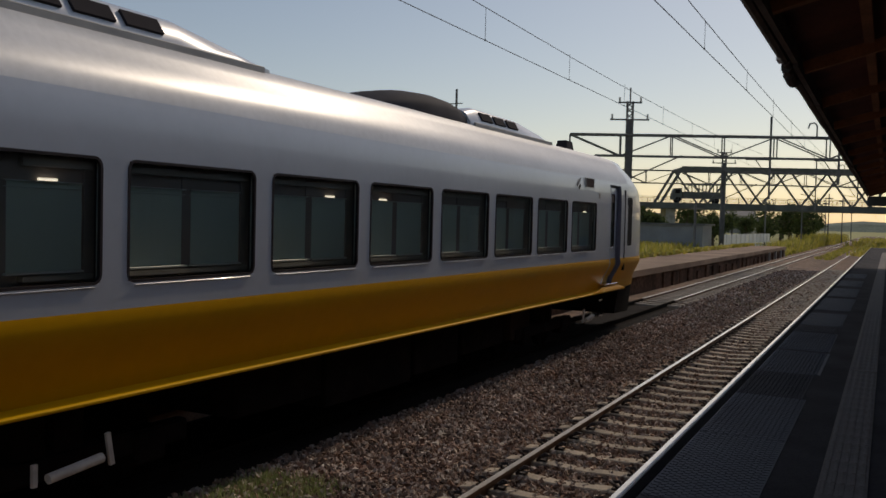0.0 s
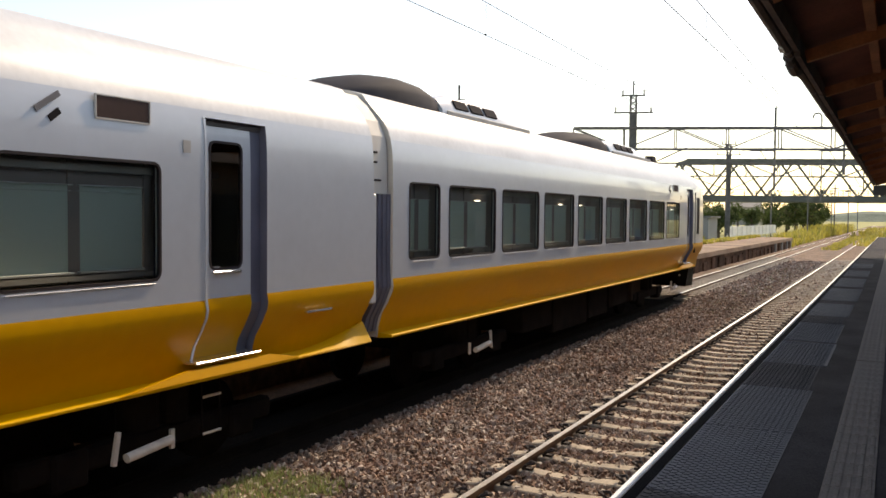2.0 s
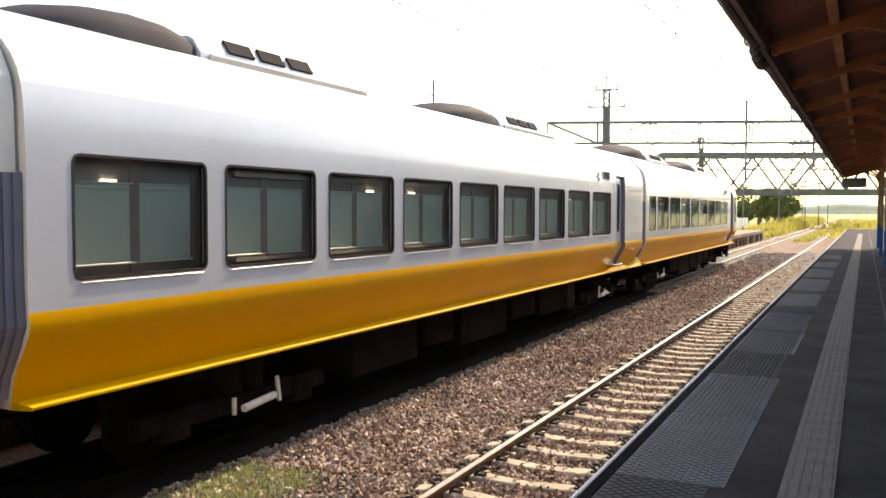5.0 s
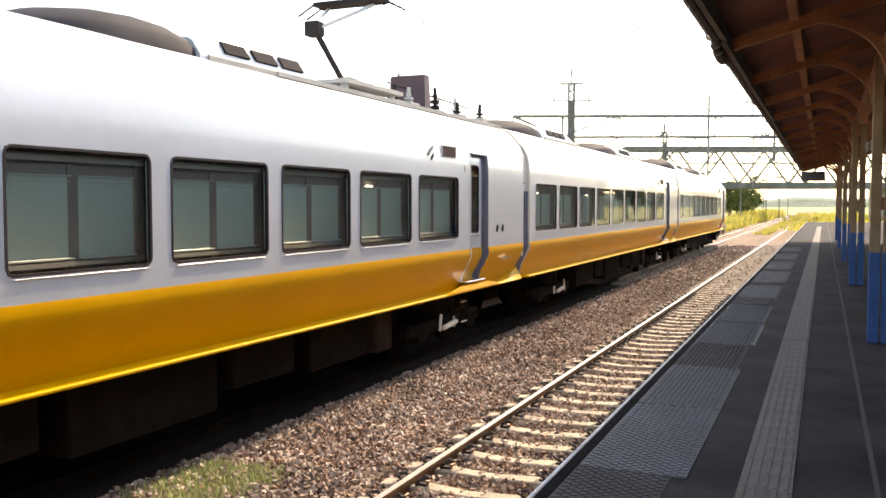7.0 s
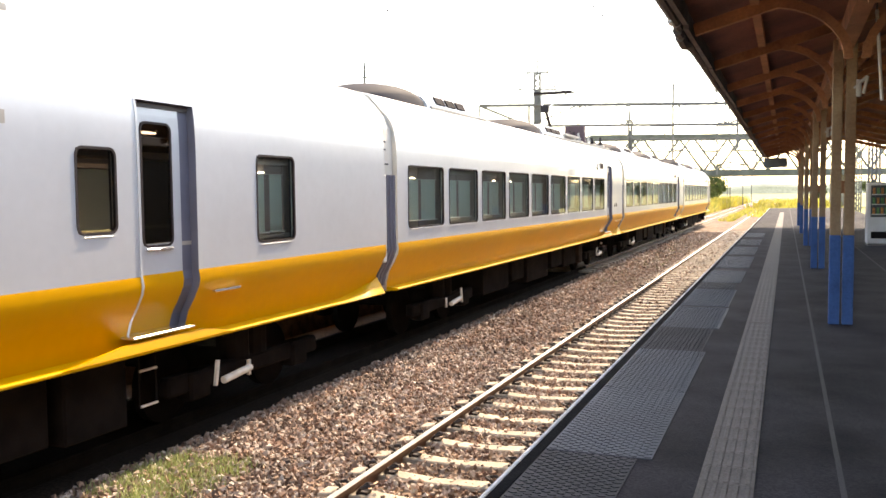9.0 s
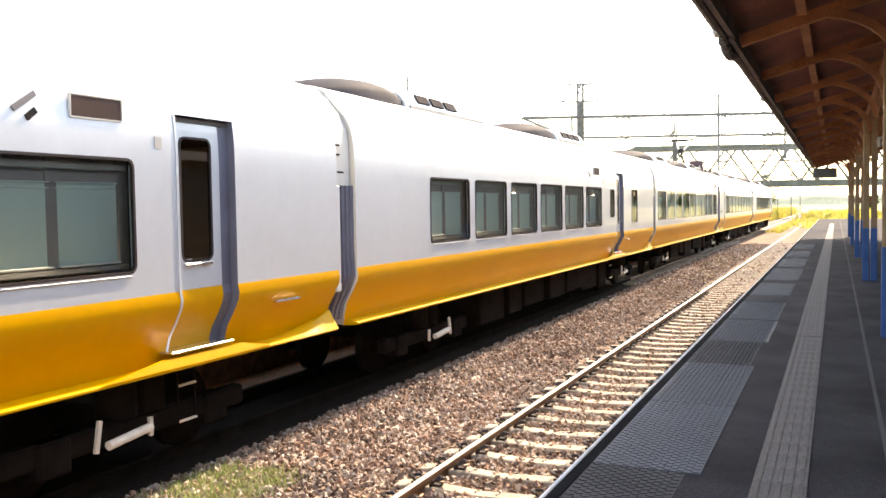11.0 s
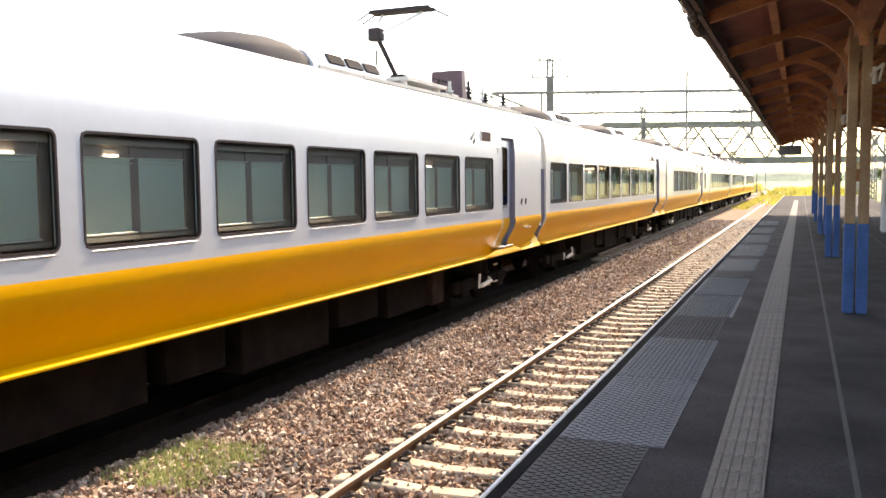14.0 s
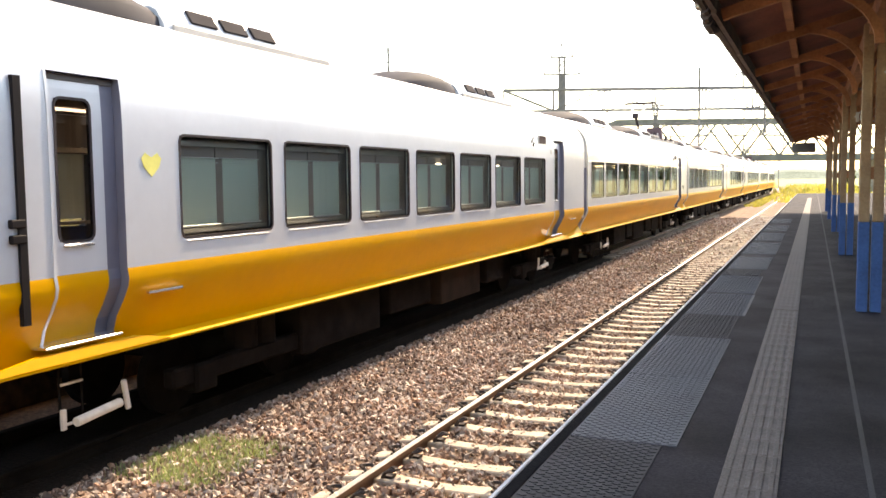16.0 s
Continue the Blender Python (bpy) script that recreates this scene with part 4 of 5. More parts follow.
        beam(bm, (1.447, sign - 0.43, 3.30), (1.444, sign - 0.34, 3.37), 0.012, 0.05)
        part("dark_stroke", bm, GASKET, mark)
        bm = B()
        box(bm, 1.442, 1.452, sign + 0.93, sign + 1.02, 3.14, 3.25)
        part("notice_plate", bm, CAR_BEIGE, car)
    for y, z in marks:
        bm = B()
        beam(bm, (1.452, y, z - 0.06), (1.452, y + 0.05, z + 0.06), 0.012, 0.09)
        part("side_vent", bm, GASKET, car, "small dark vent")
    for y in slots:
        bm = B()
        box(bm, 1.43, 1.466, y, y + 0.46, 1.535, 1.56)
        part("side_handrail", bm, CHROME, car, "bright metal hand strip")
    if emblem is not None:
        bm = B()
        pts = [(0, -0.12), (0.10, -0.03), (0.13, 0.05), (0.08, 0.10), (0, 0.06), (-0.08, 0.10), (-0.13, 0.05), (-0.10, -0.03)]
        loft(bm, [[(1.451, emblem + a, 2.74 + b) for a, b in pts], [(1.456, emblem + a, 2.74 + b) for a, b in pts]])
        part("emblem", bm, PALE_YELLOW, car, "pale yellow emblem")
    # under the floor, in browns darkened to deepen the shade there
    for y in (y0 + 3.0, y1 - 3.0) if not nose else ((y0 + 3.0, y1 - 4.4) if nose > 0 else (y0 + 4.4, y1 - 3.0)):
        bogie(car, y)
    rng = random.Random(int(abs(y0) * 7) + len(windows) * 3 + len(dampers))
    y = y0 + 5.2
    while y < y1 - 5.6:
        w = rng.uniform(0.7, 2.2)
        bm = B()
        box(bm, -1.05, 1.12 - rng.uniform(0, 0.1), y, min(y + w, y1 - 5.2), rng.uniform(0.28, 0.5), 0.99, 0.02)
        part("equipment_box", bm, rng.choice((UNDER, UNDER, UNDER_LIGHT)), car, "under-floor equipment box darkened for shade")
        y += w + rng.uniform(0.05, 0.5)
    for y, s in dampers:
        damper(car, y, s)
    if panto is not None:
        pantograph(car, panto)
    return car


def beam_of(a, b, w):
    bm = B()
    beam(bm, a, b, w, w)
    return bm


def gangway(car, y0, y1):
    """What closes the gap behind a car: beige upper fairing, blue grey bellows below, a white edge strip."""
    bm = B()
    prof = [(1.10, 1.15), (1.16, 1.5), (1.16, 2.86), (-1.16, 2.86), (-1.16, 1.5), (-1.10, 1.15)]
    loft(bm, [[(x, y, z) for x, z in prof] for y in (y0, y1)])
    part("gangway_core", bm, UNDER_LIGHT, car, "dark brown gangway core")
    full = SIDE + WALL[1:]
    for j in range(3):
        bm = B()
        ya, yb = y1 - 0.225 + 0.075 * j, y1 - 0.155 + 0.075 * j
        ring = [(xw(z, full) - 0.035 - 0.02 * (2 - j), z) for z in (1.12, 1.3, 1.5, 1.7, 2.0, 2.4, 2.862)]
        loop = ring + [(-x, z) for x, z in ring[::-1]]
        loft(bm, [[(x, y, z) for x, z in loop] for y in (ya, yb)])
        part("bellows", bm, CAR_GREY, car, "blue grey gangway bellows")
    bm = B()
    prof = [(1.385, 2.864), (1.375, 3.40), (1.35, 3.58), (1.25, 3.78), (1.08, 3.98), (0.93, 4.12), (-0.93, 4.12), (-1.08, 3.98), (-1.25, 3.78), (-1.35, 3.58), (-1.375, 3.40), (-1.385, 2.864)]
    loft(bm, [[(x, y, z) for x, z in prof] for y in (y0 + 0.02, y1 - 0.035)])
    fair = part("fairing", bm, CAR_FAIRING, car, "dusty beige upper gangway fairing")
    bm = B()
    for z in (3.02, 3.24, 3.36):
        box(bm, 1.376, 1.392, y0 + 0.10, y0 + (0.26 if z < 3.1 else 0.17), z, z + 0.022)
    part("fairing_slot", bm, GASKET, fair, "small dark slots")
    bm = B()
    box(bm, 1.30, 1.43, y0 - 0.02, y0 + 0.10, 1.52, 2.86, 0.012)
    part("edge_strip", bm, CAR_WHITE, car)


def nose_cone(car, y, d):
    """A rounded cab end from y, pointing to +y (d=1) or -y (d=-1)."""
    full = SIDE + WALL[1:] + ROOF[1:]
    loop = full + [(-x, z) for x, z in full[-2::-1]]
    steps = [(0, 1, 1.0, 0), (0.7, 0.985, 0.985, 0), (1.35, 0.95, 0.93, 0.0), (1.9, 0.87, 0.84, 0), (2.4, 0.72, 0.70, 0), (2.75, 0.5, 0.5, 0)]
    low = [[(x * w, y + d * s, 1.05 + (z - 1.05) * (h if z > 1.8 else 1)) for x, z in loop] for s, w, h, _ in steps]
    half = len(loop)
    nb = len(SIDE)
    for name, pick, m, lab in (("cab", [k for k in range(half) if nb - 1 <= k <= half - nb], CAR_WHITE, ""), ("right_skirt", list(range(nb)), CAR_YELLOW, "orange yellow cab skirt"),
                               ("left_skirt", list(range(half - nb, half)), CAR_YELLOW, "orange yellow cab skirt")):
        bm = B()
        loft(bm, [[r[k] for k in pick] for r in low], caps=False, closed=False)
        ob = part(name if name == "cab" else "cab_skirt", bm, m, car, lab, smooth=True)
    bm = B()
    bm.faces.new([bm.verts.new(p) for p in low[-1]])
    part("cab_front", bm, GASKET, car, "dark cab windscreen")
    bm = B()
    loft(bm, [[(1.0 * a, y + d * 0.6, z) for a, z in ((-1, 0.35), (1, 0.35), (1.1, 1.04), (-1.1, 1.04))], [(0.8 * a, y + d * 2.6, z) for a, z in ((-1, 0.25), (1, 0.25), (1.1, 1.04), (-1.1, 1.04))]])
    part("pilot", bm, UNDER, car)


L = 20.4
STD = [(-4.96 - 1.82 * k, -3.43 - 1.82 * k) for k in range(9)]
UNITS = [(-19.5, 2.15, 5.4), (-11.4, 2.15, 5.2)]


def build_train():
    cars = []
    # the leading car: its origin is the gap behind it
    w1 = [(2.0 + 1.87 * k, 3.58 + 1.87 * k) for k in range(8)]
    c = train_car(0.45, 19.2, w1, [(17.75, 18.6)], [(0.5, 2.35, 5.8, 1.22), (9.0, 2.5, 6.2, 1.1)], "silver and orange leading express car with a rounded cab", [(3.5, 1), (16.9, -1)],
                  small=[(0.87, 1.70, WZ0, WZ1)], sign=15.9, nose=1)
    nose_cone(c, 19.2, 1)
    bm = B()
    box(bm, 1.41, 1.455, 18.9, 18.97, 1.5, 3.4)
    part("cab_handrail", bm, GASKET, c)
    bm = B()
    loft(bm, [[(x, y, z) for y, z in rounded(0.44, 1.16, 0.07)] for x in (0.0, 0.022)])
    w = part("cab_side_window", bm, GASKET, c, "dark cab side window")
    w.matrix_basis = pose(1.428, 19.36, 2.66)
    bm = B()
    for x in (-0.25, 0.25):
        rbox(bm, x - 0.16, x + 0.16, 17.9 - 0.25, 17.9 + 0.25, 4.22, 4.50, 0.05)
    part("roof_horn", bm, CAR_POD, c, "dark horn boxes on the roof")
    cars.append((c, 0))
    std_door = [(-2.86, -2.0)]
    dm = [(-3.4, -1), (-17.0, 1)]
    for k in range(5):
        if k == 2:
            wins = [(-8.63 - 1.81 * j, -7.10 - 1.81 * j) for j in range(6)]
            c = train_car(-19.95, 0, wins, [(-5.35, -4.5)], UNITS, "silver and orange express car with an extra small window", [(-3.65, -1), (-17.0, 1)],
                          small=[(-3.40, -2.60, WZ0, WZ1), (-6.12, -5.66, 2.24, 2.99)], sign=-7.85, slots=(-4.25,))
        else:
            p = -5.0 if k in (1, 4) else None
            c = train_car(-19.95, 0, STD, std_door, UNITS if p is None else [(-19.5, 2.15, 5.4), (-11.4, 2.15, 4.4)], "silver and orange express car" + (" with a raised pantograph" if p else ""), dm,
                          panto=p, sign=-4.08, slots=(-1.35,), marks=((-1.55, 2.13), (-1.25, 2.13)) if p else ())
        gangway(c, -20.4, -19.95)
        cars.append((c, k * L))
    gangway(cars[0][0], 0.0, 0.45)
    w7 = [(-16.0 + 1.81 * k, -14.47 + 1.81 * k) for k in range(7)]
    c = train_car(-18.6, 0, w7, [(-17.55, -16.75), (-2.86, -2.0)], [(-17.6, 2.15, 5.4), (-9.6, 2.15, 5.2)], "silver and orange rear express car with a cab", [(-3.2, -1), (-17.0, 1)], sign=-4.08, slots=(-16.5, -1.35), nose=-1, emblem=-16.4)
    nose_cone(c, -18.6, -1)
    bm = B()
    box(bm, 1.43, 1.478, -17.9, -17.83, 1.45, 3.4)
    for z in (2.10, 2.22):
        box(bm, 1.44, 1.49, -17.98, -17.84, z, z + 0.07, 0.01)
    part("cab_handrail", bm, GASKET, c)
    cars.append((c, 5 * L))
    return cars


# where the gap behind the leading car is, in metres along the track
RUN = [(0.0, 1.22), (0.5, 2.88), (1.0, 4.75), (1.5, 6.74), (2.0, 8.85), (2.5, 11.09), (3.0, 13.46), (3.5, 15.95), (4.3, 20.3), (5.2, 25.55), (6.0, 30.57), (6.5, 33.82), (7.0, 37.24), (7.5, 40.78), (8.0, 44.6), (8.5, 48.58),
       (9.0, 52.66), (9.5, 56.86), (10.3, 63.95), (11.2, 72.3), (12.0, 80.08), (12.5, 85.1), (13.0, 90.35), (13.5, 95.8), (14.0, 101.3), (14.5, 106.95), (15.0, 112.75), (15.5, 118.7), (16.0, 124.7)]


# ---------------------------------------------------------------- overhead line
def lattice(bm, p, q, size, panels, r=0.03, chord=0.045):
    """A square lattice mast or girder from p to q."""
    p, q = Vector(p), Vector(q)
    d = (q - p).normalized()
    a = Vector((1, 0, 0)) if abs(d.x) < 0.9 else Vector((0, 1, 0))
    b = d.cross(a).normalized()
    a = b.cross(d).normalized()
    cs = [(a * i + b * j) * size / 2 for i, j in ((-1, -1), (1, -1), (1, 1), (-1, 1))]
    for c in cs:
        beam(bm, p + c, q + c, chord * 2, chord * 2)
    for k in range(panels):
        s, e = p.lerp(q, k / panels), p.lerp(q, (k + 1) / panels)
        for i in range(4):
            c0, c1 = cs[i], cs[(i + 1) % 4]
            bar(bm, s + c0, e + c1, r, 4)
    return bm


SKEW = 22.0   # the crossings run askew to the tracks


def gantry(y, xl, xr, z0, z1, top, mast_x, label, detail=True):
    g = thing("catenary_gantry", label, "gantry", group="gantries over the tracks")
    part("mast", lattice(B(), (mast_x, y, -0.3), (mast_x, y, top), 0.36, 30, 0.045, 0.045), STEEL, g)
    bm = B()
    box(bm, mast_x - 0.13, mast_x + 0.13, y - 0.13, y + 0.13, 1.0, top - 1.2, 0.02)
    part("cable_duct", bm, STEEL, g)
    bm = B()
    bar(bm, (mast_x, y, top), (mast_x, y, top + 0.9), 0.05)
    part("mast_tip", bm, STEEL, g)
    for z, w in ((top - 0.05, 0.75), (top - 1.15, 1.25)):
        bm = B()
        beam(bm, (mast_x - w, y, z), (mast_x + w, y, z), 0.10, 0.10)
        a = part("cross_arm", bm, STEEL, g)
        for s in (-1, 1):
            bm = B()
            bar(bm, (mast_x + s * w * 0.9, y, z), (mast_x + s * w * 0.9, y, z + 0.35), 0.06)
            part("insulator", bm, PORCELAIN, a)
    part("right_mast", lattice(B(), (xr, y, -0.3), (xr, y, z1 + 0.4), 0.5, 16, 0.035, 0.05), STEEL, g)
    n = max(3, int((xr - xl) / 3.2))
    for yy in (y - 0.35, y + 0.35):
        for xa, z, w in ((xl, z1, 0.12), (xl + 1.6, z0, 0.10)):
            part("chord", beam_of((xa, yy, z), (xr, yy, z), w), STEEL, g)
    for k in range(n):
        a, b = xl + (xr - xl) * k / n, xl + (xr - xl) * (k + 1) / n
        bm = B()
        for yy in (y - 0.35, y + 0.35):
            beam(bm, (a, yy, z1), (a, yy, z0), 0.07, 0.07)
            if k % 2:
                beam(bm, (a, yy, z0), (b, yy, z1), 0.07, 0.07)
            else:
                beam(bm, (a, yy, z1), (b, yy, z0), 0.07, 0.07)
        part("web", bm, STEEL, g)
    bm = B()
    beam(bm, (mast_x, y, z0 - 1.5), (mast_x - 4.2, y, z0 + 0.1), 0.09, 0.09)
    beam(bm, (mast_x, y, z0 - 1.5), (mast_x + 3.4, y, z0 + 0.1), 0.09, 0.09)
    part("brace", bm, STEEL, g)
    for x in (T2 + 0.8, T1 + 0.9):
        bm = B()
        bar(bm, (x, y, z1 + 1.3), (x, y, 4.4 if x < -5 else z0 - 1.6), 0.07)
        dr = part("drop_post", bm, STEEL, g)
        bm = B()
        bar(bm, (x, y, 6.9), (x - 1.5, y, 6.9), 0.03)
        bar(bm, (x, y, 5.95), (x - 1.5, y, 6.15), 0.03)
        bar(bm, (x - 0.2, y, 5.95), (x - 0.9, y, 6.9), 0.03)
        part("cantilever", bm, STEEL, dr)
    bm = B()
    pts = [(0.4 + T1 - 0.9, z1), (0.4 + T1 - 0.9, z1 + 0.75), (T1 - 0.65, z1 + 0.95), (T1 - 0.95, z1 + 0.9), (T1 - 1.05, z1 + 0.6)]
    for (xa, za), (xb, zb) in zip(pts, pts[1:]):
        bar(bm, (xa, y, za), (xb, y, zb), 0.05)
    part("hook_arm", bm, STEEL, g)
    g.matrix_basis = pose(mast_x, y, 0, 0, 0, SKEW) @ pose(-mast_x, -y, 0)
    return g


def wires():
    def cat(name, x, zc, zm, label):
        w = thing(name, label, "overhead wire", group="overhead lines")
        bm = B()
        bar(bm, (x, -60, zc), (x, 400, zc), 0.008, 5)
        part("contact_wire", bm, WIRE, w)
        spans = (-60, 0, 55, 100, 148, 200, 300)
        bm = B()
        for a, b in zip(spans, spans[1:]):
            pts = [(x, a + (b - a) * k / 8, zm - 0.45 * (1 - (2 * k / 8 - 1) ** 2)) for k in range(9)]
            for p, q in zip(pts, pts[1:]):
                bar(bm, p, q, 0.008, 5)
        part("messenger_wire", bm, WIRE, w)
        y = -4.5
        while y < 95:
            bm = B()
            bar(bm, (x, y, zc), (x, y, zm - 0.35), 0.005, 4)
            box(bm, x - 0.009, x + 0.009, y - 0.015, y + 0.015, zc - 0.012, zc + 0.025)
            part("dropper", bm, WIRE, w)
            y += 4.9
    cat("overhead_line", T2, 6.07, 7.05, "dark overhead wires above the express track")
    cat("overhead_line", T1, 5.62, 6.45, "dark overhead wires above the near track")
    for x, z in ((T1 + 0.5, 6.9), (T1 + 1.15, 7.8)):
        bm = B()
        bar(bm, (x, -60, z), (x, 300, z), 0.008, 5)
        tagged(part("feeder_wire", bm, WIRE), "thin dark feeder wire along the tracks", "wire")


def bridge():
    b = thing("truss_bridge", "dull green steel truss road bridge over the tracks", "bridge")
    y0, y1, zd, zt = 148, 156, 6.3, 12.3
    bm = B()
    box(bm, -320, 90, y0, y1, zd - 0.9, zd + 0.15)
    part("deck", bm, STEEL_GREEN, b)
    n = 8
    xs = [-31.5 + 8.8 * k for k in range(n)]
    for y in (y0, y1):
        bm = B()
        beam(bm, (xs[0], y, zt), (xs[-1], y, zt), 0.55, 0.6)
        part("top_chord", bm, STEEL_GREEN, b)
        for k in range(n - 1):
            m = (xs[k] + xs[k + 1]) / 2
            bm = B()
            beam(bm, (xs[k], y, zt), (m, y, zd), 0.3, 0.3)
            beam(bm, (m, y, zd), (xs[k + 1], y, zt), 0.3, 0.3)
            part("diagonal", bm, STEEL_GREEN, b)
        bm = B()
        beam(bm, (xs[0], y, zt), (xs[0] - 3.4, y, zd), 0.45, 0.45)
        part("end_post", bm, STEEL_GREEN, b)
        bm = B()
        for x in range(-110, 88, 2):
            bar(bm, (x, y, zd), (x, y, zd + 1.1), 0.05, 4)
        beam(bm, (-120, y, zd + 1.1), (90, y, zd + 1.1), 0.08, 0.08)
        beam(bm, (-120, y, zd + 0.6), (90, y, zd + 0.6), 0.06, 0.06)
        part("railing", bm, STEEL_GREEN, b)
    for k in range(n):
        bm = B()
        beam(bm, (xs[k], y0, zt), (xs[k], y1, zt), 0.3, 0.3)
        part("cross_beam", bm, STEEL_GREEN, b)
    for x in (-290, -250, -210, -170, -135, -100, -75, -52, -33, 14, 40):
        bm = B()
        box(bm, x - 0.8, x + 0.8, y0 + 1, y1 - 1, -0.3, zd - 0.9)
        part("pier", bm, CONCRETE, b)
    b.matrix_basis = pose(-31.5, 148, 0, 0, 0, SKEW) @ pose(31.5, -148, 0)


def bridge_truck(length, height, slats, label):
    """A truck that drives over the bridge towards -x of its own space; the origin is on the road below its middle."""
    t = thing("truck", label, "truck", group="trucks on the bridge")
    h = length / 2
    bm = B()
    box(bm, -h + 1.8, h, -1.1, 1.1, 0.75, 1.05, 0.03)
    part("chassis", bm, STEEL, t)
    bm = B()
    top = min(2.5, height)
    prof = [(-h, 0.6), (-h, 0.6 * top), (-h + 0.35, top - 0.05), (-h + 1.65, top), (-h + 1.65, 0.6)]
    loft(bm, [[(x, y, z) for x, z in prof] for y in (-1.05, 1.05)])
    cab = part("cab", bm, TRUCK_PAINT, t)
    bm = B()
    box(bm, -h + 0.5, -h + 1.3, -1.08, -1.052, 0.64 * top, 0.9 * top, 0.01)
    part("side_window", bm, GASKET, cab)
    if slats:
        bm = B()
        box(bm, -h + 1.85, h, -1.15, 1.15, 1.06, 1.9, 0.03)
        bed = part("bed", bm, TRUCK_PAINT, t)
        k = 0
        while -h + 1.9 + 0.6 * k < h:
            x = -h + 1.9 + 0.6 * k
            for y in (-1.12, 1.12):
                bm = B()
                box(bm, x, x + 0.10, y - 0.03, y + 0.03, 1.9, height)
                part("stake", bm, TRUCK_PAINT, bed)
            k += 1
        for y in (-1.12, 1.12):
            bm = B()
            box(bm, -h + 1.85, h, y - 0.04, y + 0.04, height, height + 0.22)
            part("top_rail", bm, TRUCK_PAINT, bed)
    else:
        bm = B()
        box(bm, -h + 1.85, h, -1.15, 1.15, 1.06, height, 0.04)
        part("cargo_box", bm, TRUCK_PAINT, t)
    for x in (-h + 1.0, h - 1.0):
        for y in (-0.95, 0.95):
            bm = B()
            bar(bm, (x, y - 0.14, 0.5), (x, y + 0.14, 0.5), 0.5, 16)
            part("wheel", bm, GASKET, t)
    return t


def far_things():
    # added building out of view: keeps bright sky out of the train windows
    st = thing("station_building", "long dark grey building added out of view to darken window reflections", "building", pose(9.2, 0, -0.3))
    bm = B()
    box(bm, 0, 7, -30, 82, 0, 4.6)
    part("wall", bm, HANGING_SIGN, st)
    for k in range(19):
        bm = B()
        box(bm, -0.04, 0.0, -28 + k * 5.6, -25.4 + k * 5.6, 1.9, 3.5)
        w = part("window", bm, HANGING_SIGN, st)
        bm = B()
        box(bm, -0.09, -0.041, -28.1 + k * 5.6, -25.3 + k * 5.6, 1.78, 1.9)
        part("sill", bm, CONCRETE, w)
    bm = B()
    loft(bm, [[(x, y, z) for x, z in ((-0.9, 4.6), (7.9, 4.6), (3.5, 6.6))] for y in (-30.6, 82.6)])
    part("roof", bm, EAVE, st, "dark tiled roof")
    # hut, fence, poles, trees and weeds beyond the far platform
    h = thing("trackside_hut", "grey corrugated metal hut across the tracks", "hut", pose(-21.5, 92, -0.3))
    bm = B()
    box(bm, -4.6, 4.6, -2, 3, 0, 2.9)
    part("wall", bm, HUT, h)
    for k in range(24):
        bm = B()
        box(bm, -4.6 + k * 0.385, -4.45 + k * 0.385, -2.05, -2.001, 0, 2.9)
        part("rib", bm, HUT, h)
    bm = B()
    rbox(bm, -4.9, 4.9, -2.3, 3.3, 2.9, 3.1)
    part("roof", bm, STEEL, h)
    f = thing("rail_fence", "white panelled guard fence beside the weeds", "fence")
    for k in range(12):
        bm = B()
        y = 95 + 3 * k
        box(bm, -15.9 + 0.06 * k, -15.84 + 0.06 * k, y, y + 2.97, 0.55, 1.70)
        part("panel", bm, WHITE_PAINT, f)
        bm = B()
        bar(bm, (-15.98 + 0.06 * k, y, -0.3), (-15.98 + 0.06 * k, y, 1.8), 0.06)
        part("post", bm, WHITE_PAINT, f)
    rng = random.Random(4)
    pole = thing("line_pole", "dark trackside pole with a short crossarm", "pole", pose(-13.0, 66, -0.3), "trackside poles")
    bm = B()
    bar(bm, (0, 0, 0), (0, 0, 4.6), 0.10, 8)
    part("shaft", bm, STEEL, pole)
    bm = B()
    beam(bm, (-0.7, 0, 4.2), (0.7, 0, 4.2), 0.08, 0.10)
    part("arm", bm, STEEL, pole)
    for x, y, s in ((-15.5, 128, 1.5), (-11.5, 137, 1.4), (-9.8, 170, 2.0), (-8.2, 185, 2.0), (-7.6, 215, 2.0), (3.5, 190, 2.0), (-12.4, 205, 2.0)):
        o = copy_thing(pole, pose(x, y, -0.3, 0, 0, rng.uniform(-20, 20)))
        o.scale = (1, 1, s)
    tall = thing("tall_pole", "tall dark pole with a short crossbar beyond the far platform", "pole", pose(-23.0, 45.5, -0.3), "trackside poles")
    bm = B()
    bar(bm, (0, 0, 0), (0, 0, 10.6), 0.07, 8)
    part("shaft", bm, STEEL, tall)
    bm = B()
    beam(bm, (-0.4, 0, 9.75), (0.4, 0, 9.75), 0.06, 0.06)
    part("arm", bm, STEEL, tall)
    blades("weeds", [(-5.7, -4.6, 84, 150, -0.2, 0.30), (-12.6, -9.4, 104, 150, -0.32, 1.5), (-13.5, -9.0, 140, 230, -0.32, 2.2), (-10.2, -9.2, 89, 130, -0.32, 0.9), (-24, -17.5, 70, 92, -0.32, 1.4), (-12.4, -11.6, 40, 88, 0.8, 0.3), (-3.5, 6.0, 96, 140, -0.32, 0.9), (-6.0, 9, 140, 260, -0.32, 1.3)],
           WEED, 2600, 0.10, 12, "tall sunlit yellow green weeds", "weeds")
    blades("weed_patch", [(-5.85, -4.85, 5.9, 7.15, -0.16, 0.13)], GRASS, 2600, 0.006, 19, "low green weeds growing in the ballast", "weeds")
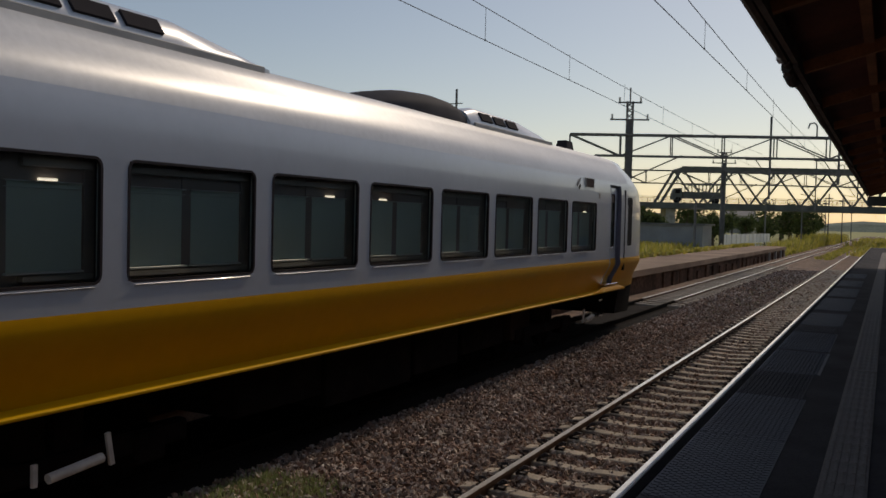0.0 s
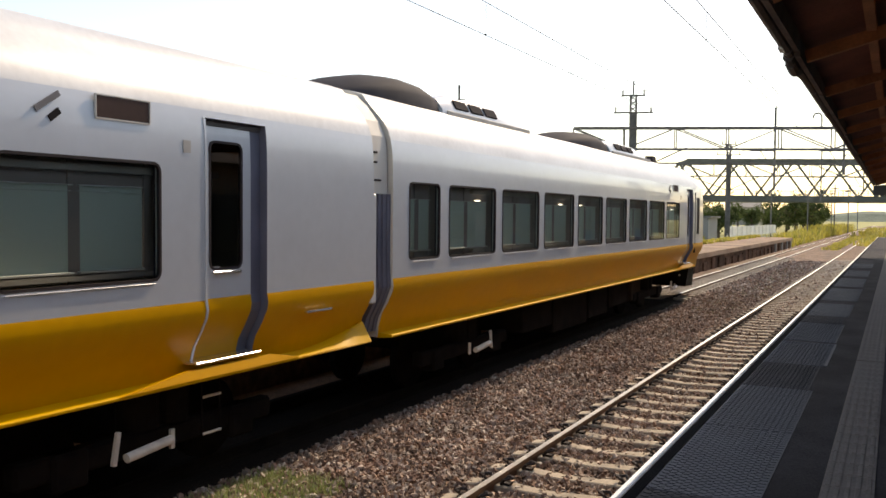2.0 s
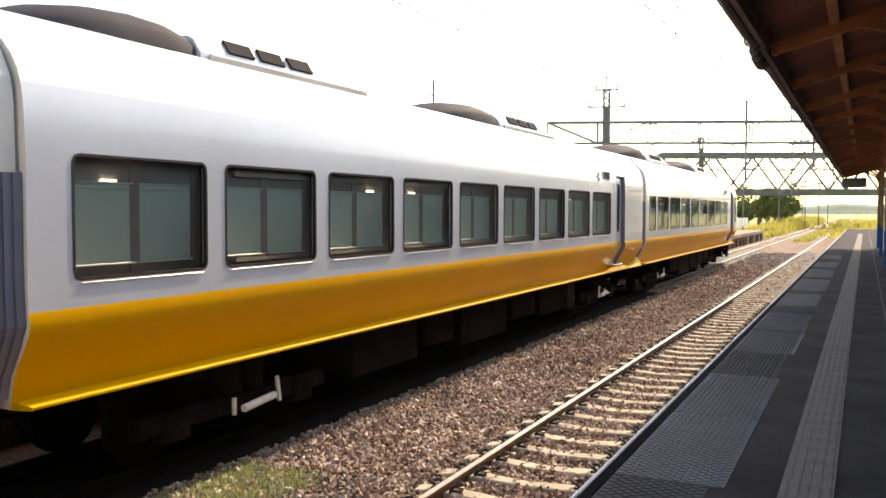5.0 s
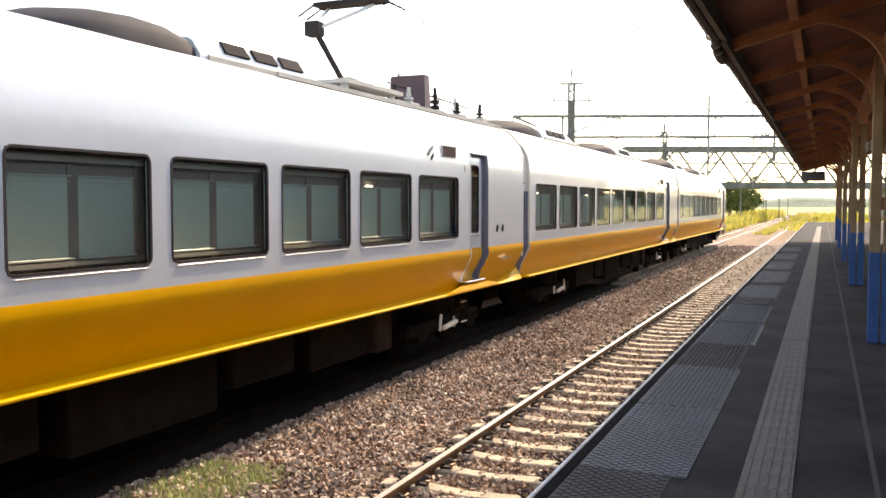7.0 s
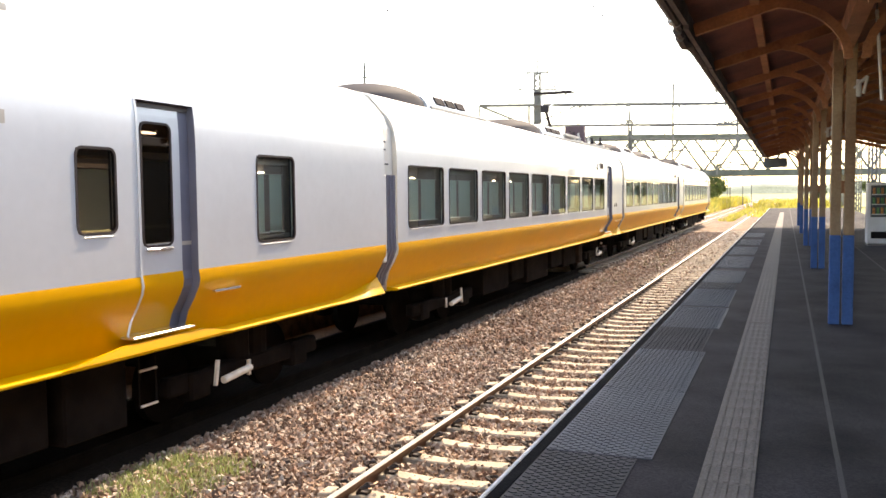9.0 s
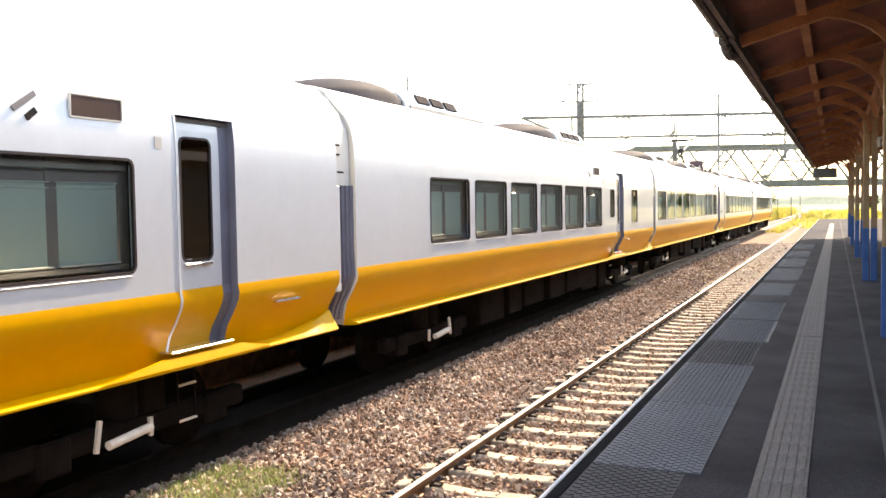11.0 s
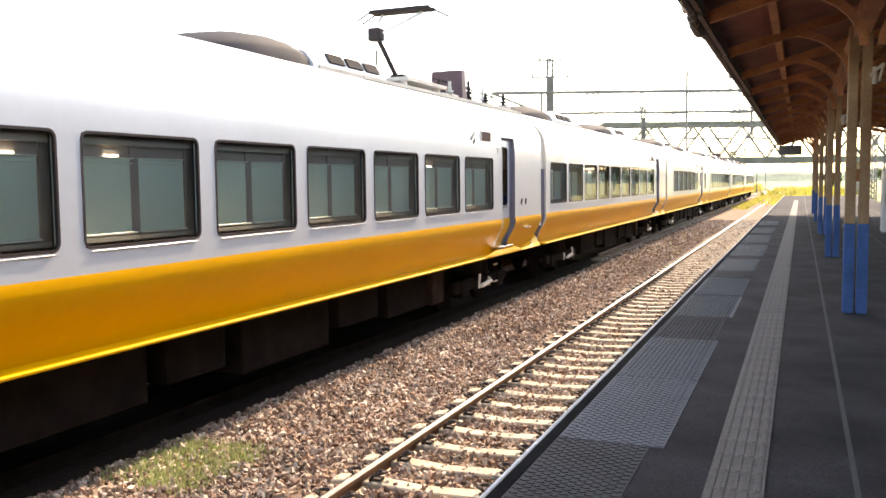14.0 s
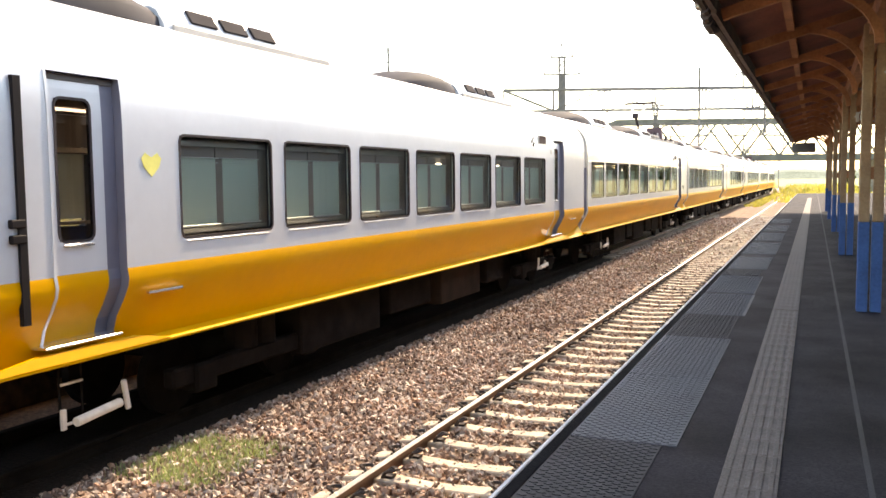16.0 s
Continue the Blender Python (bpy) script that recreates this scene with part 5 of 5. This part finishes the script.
    blades("track_weeds", [(-3.3, -2.7, 6, 12, -0.2, 0.10), (-5.6, -4.0, 24, 55, -0.2, 0.14)], GRASS, 1900, 0.006, 13, "low grey green weeds in the ballast", "weeds")


def tree(x, y, h, seed):
    t = thing("tree", "dark green leafy tree in the distance", "tree", pose(x, y, -0.3), "trees in the distance")
    rng = np.random.default_rng(seed)
    bm = B()
    loft(bm, [[(r * math.cos(a), r * math.sin(a), z) for a in [k * math.pi / 3 for k in range(6)]] for r, z in ((0.32, 0), (0.24, h * 0.3), (0.12, h * 0.7))])
    for k in range(6):
        a = rng.uniform(0, 6.28)
        bar(bm, (0, 0, h * rng.uniform(0.25, 0.5)), (math.cos(a) * h * 0.28, math.sin(a) * h * 0.28, h * rng.uniform(0.55, 0.8)), 0.08, 5)
    part("trunk", bm, BARK, t)
    n = 1400
    cl = rng.normal(0, 1, (14, 3)) * np.array([h * 0.22, h * 0.22, h * 0.17]) + np.array([0, 0, h * 0.62])
    c = cl[rng.integers(0, 14, n)] + rng.normal(0, h * 0.075, (n, 3))
    u, w = rng.normal(size=(n, 3)), rng.normal(size=(n, 3))
    u /= np.linalg.norm(u, axis=1, keepdims=True)
    w /= np.linalg.norm(w, axis=1, keepdims=True)
    s = rng.uniform(0.12, 0.30, (n, 1))
    V = np.stack([c + u * s, c + w * s, c - u * s, c - w * s], 1).reshape(-1, 3)
    me = bpy.data.meshes.new("crown")
    me.from_pydata(V.tolist(), [], (np.arange(n * 4).reshape(-1, 4)).tolist())
    me.materials.append(LEAF)
    share("crown", me, t)


def woods():
    rng = random.Random(21)
    for k in range(46):
        y = rng.uniform(165, 330)
        x = -14 - (y - 165) * 0.05 - rng.uniform(0, 1) ** 1.5 * 70 if k < 36 else rng.uniform(8, 60)
        tree(x, y, rng.uniform(4.5, 8.5), k)
    for k in range(5):
        tree(-30 + rng.uniform(-6, 8), 112 + rng.uniform(-6, 18), rng.uniform(3.5, 5.0), 80 + k)
    for k in range(8):
        b = thing("distant_house", "pale distant house beyond the tracks", "house", pose(rng.uniform(-140, -50), rng.uniform(360, 480), -0.3), "houses in the distance")
        w, d, h = rng.uniform(8, 16), rng.uniform(8, 12), rng.uniform(4, 8)
        bm = B()
        box(bm, -w / 2, w / 2, 0, d, 0, h)
        part("wall", bm, CONCRETE, b)
        bm = B()
        loft(bm, [[(-w / 2 - 0.5, -0.5, h), (-w / 2 - 0.5, d + 0.5, h), (-w / 2 - 0.5, d / 2, h + 2.2)], [(w / 2 + 0.5, -0.5, h), (w / 2 + 0.5, d + 0.5, h), (w / 2 + 0.5, d / 2, h + 2.2)]])
        part("roof", bm, STEEL, b)


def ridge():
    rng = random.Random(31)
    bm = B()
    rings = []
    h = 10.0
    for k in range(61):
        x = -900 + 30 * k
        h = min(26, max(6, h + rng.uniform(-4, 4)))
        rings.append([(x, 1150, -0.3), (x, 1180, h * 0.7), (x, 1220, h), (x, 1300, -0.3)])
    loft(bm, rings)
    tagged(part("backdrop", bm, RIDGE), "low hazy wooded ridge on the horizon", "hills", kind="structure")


def platform_things():
    v = thing("vending_machine", "white drinks vending machine with lit rows of cans", "vending machine", pose(2.86, 28.6, PZ))
    bm = B()
    box(bm, -0.6, 0.6, -0.38, 0.38, 0.06, 1.86, 0.02)
    part("cabinet", bm, MACHINE, v)
    bm = B()
    box(bm, -0.52, 0.52, -0.40, -0.382, 0.85, 1.78)
    part("window", bm, HANGING_SIGN, v)
    for r in range(3):
        bm = B()
        box(bm, -0.5, 0.5, -0.44, -0.402, 0.92 + 0.29 * r, 0.945 + 0.29 * r)
        part("shelf", bm, WHITE_PAINT, v)
        for c in range(9):
            bm = B()
            bar(bm, (-0.44 + 0.11 * c, -0.425, 0.945 + 0.29 * r), (-0.44 + 0.11 * c, -0.425, 1.13 + 0.29 * r), 0.035, 8)
            part("can", bm, CAN_A if (c + r) % 2 else CAN_B, v)
    bm = B()
    box(bm, -0.5, 0.5, -0.395, -0.382, 0.22, 0.42)
    part("delivery_flap", bm, GASKET, v)
    bm = B()
    box(bm, -0.58, 0.58, -0.36, 0.36, 0, 0.06)
    part("plinth", bm, STEEL, v)


ground()
stones()
track("near_track", T1, -30, 400, (3.2, 62, 26), "near railway track on concrete sleepers with rusty clips", 0.68)
# this stretch has the train's shade in its rail colour
track("express_track", T2, -30, 30, (29, 30, 0), "railway track beside the platform, darkened for the train's shade", steel=RAIL_SHADE)
track("express_track", T2, 30.02, 400, (30.4, 64, 0), "railway track on concrete sleepers running on past the platforms")
platforms()
canopy()
gantry(55, -19.0, 7.0, 7.0, 8.35, 10.5, -15.2, "dark steel lattice gantry over the tracks")
gantry(94, -27.0, 9.0, 7.0, 8.35, 10.4, -15.7, "dark steel lattice gantry over the tracks farther off")
wires()
bridge()
far_things()
woods()
ridge()
platform_things()
TRAIN = build_train()
TRUCKS = [(bridge_truck(8.4, 3.1, True, "dull grey stake-bed truck crossing the bridge"), -28.6, -10.2), (bridge_truck(4.6, 2.0, False, "small dark grey box truck crossing the bridge"), 21.9, -9.55)]


def motions():
    for car, back in TRAIN:
        walk(car, [(t, pose(T2, s - back, 0)) for t, s in RUN])
    for truck, start, speed in TRUCKS:
        walk(truck, [(t, pose(-31.5, 148, 0, 0, 0, SKEW) @ pose(31.5 + start + speed * t, 2.2, 6.45)) for t in (0.0, 8.0, 16.0)])


motions()
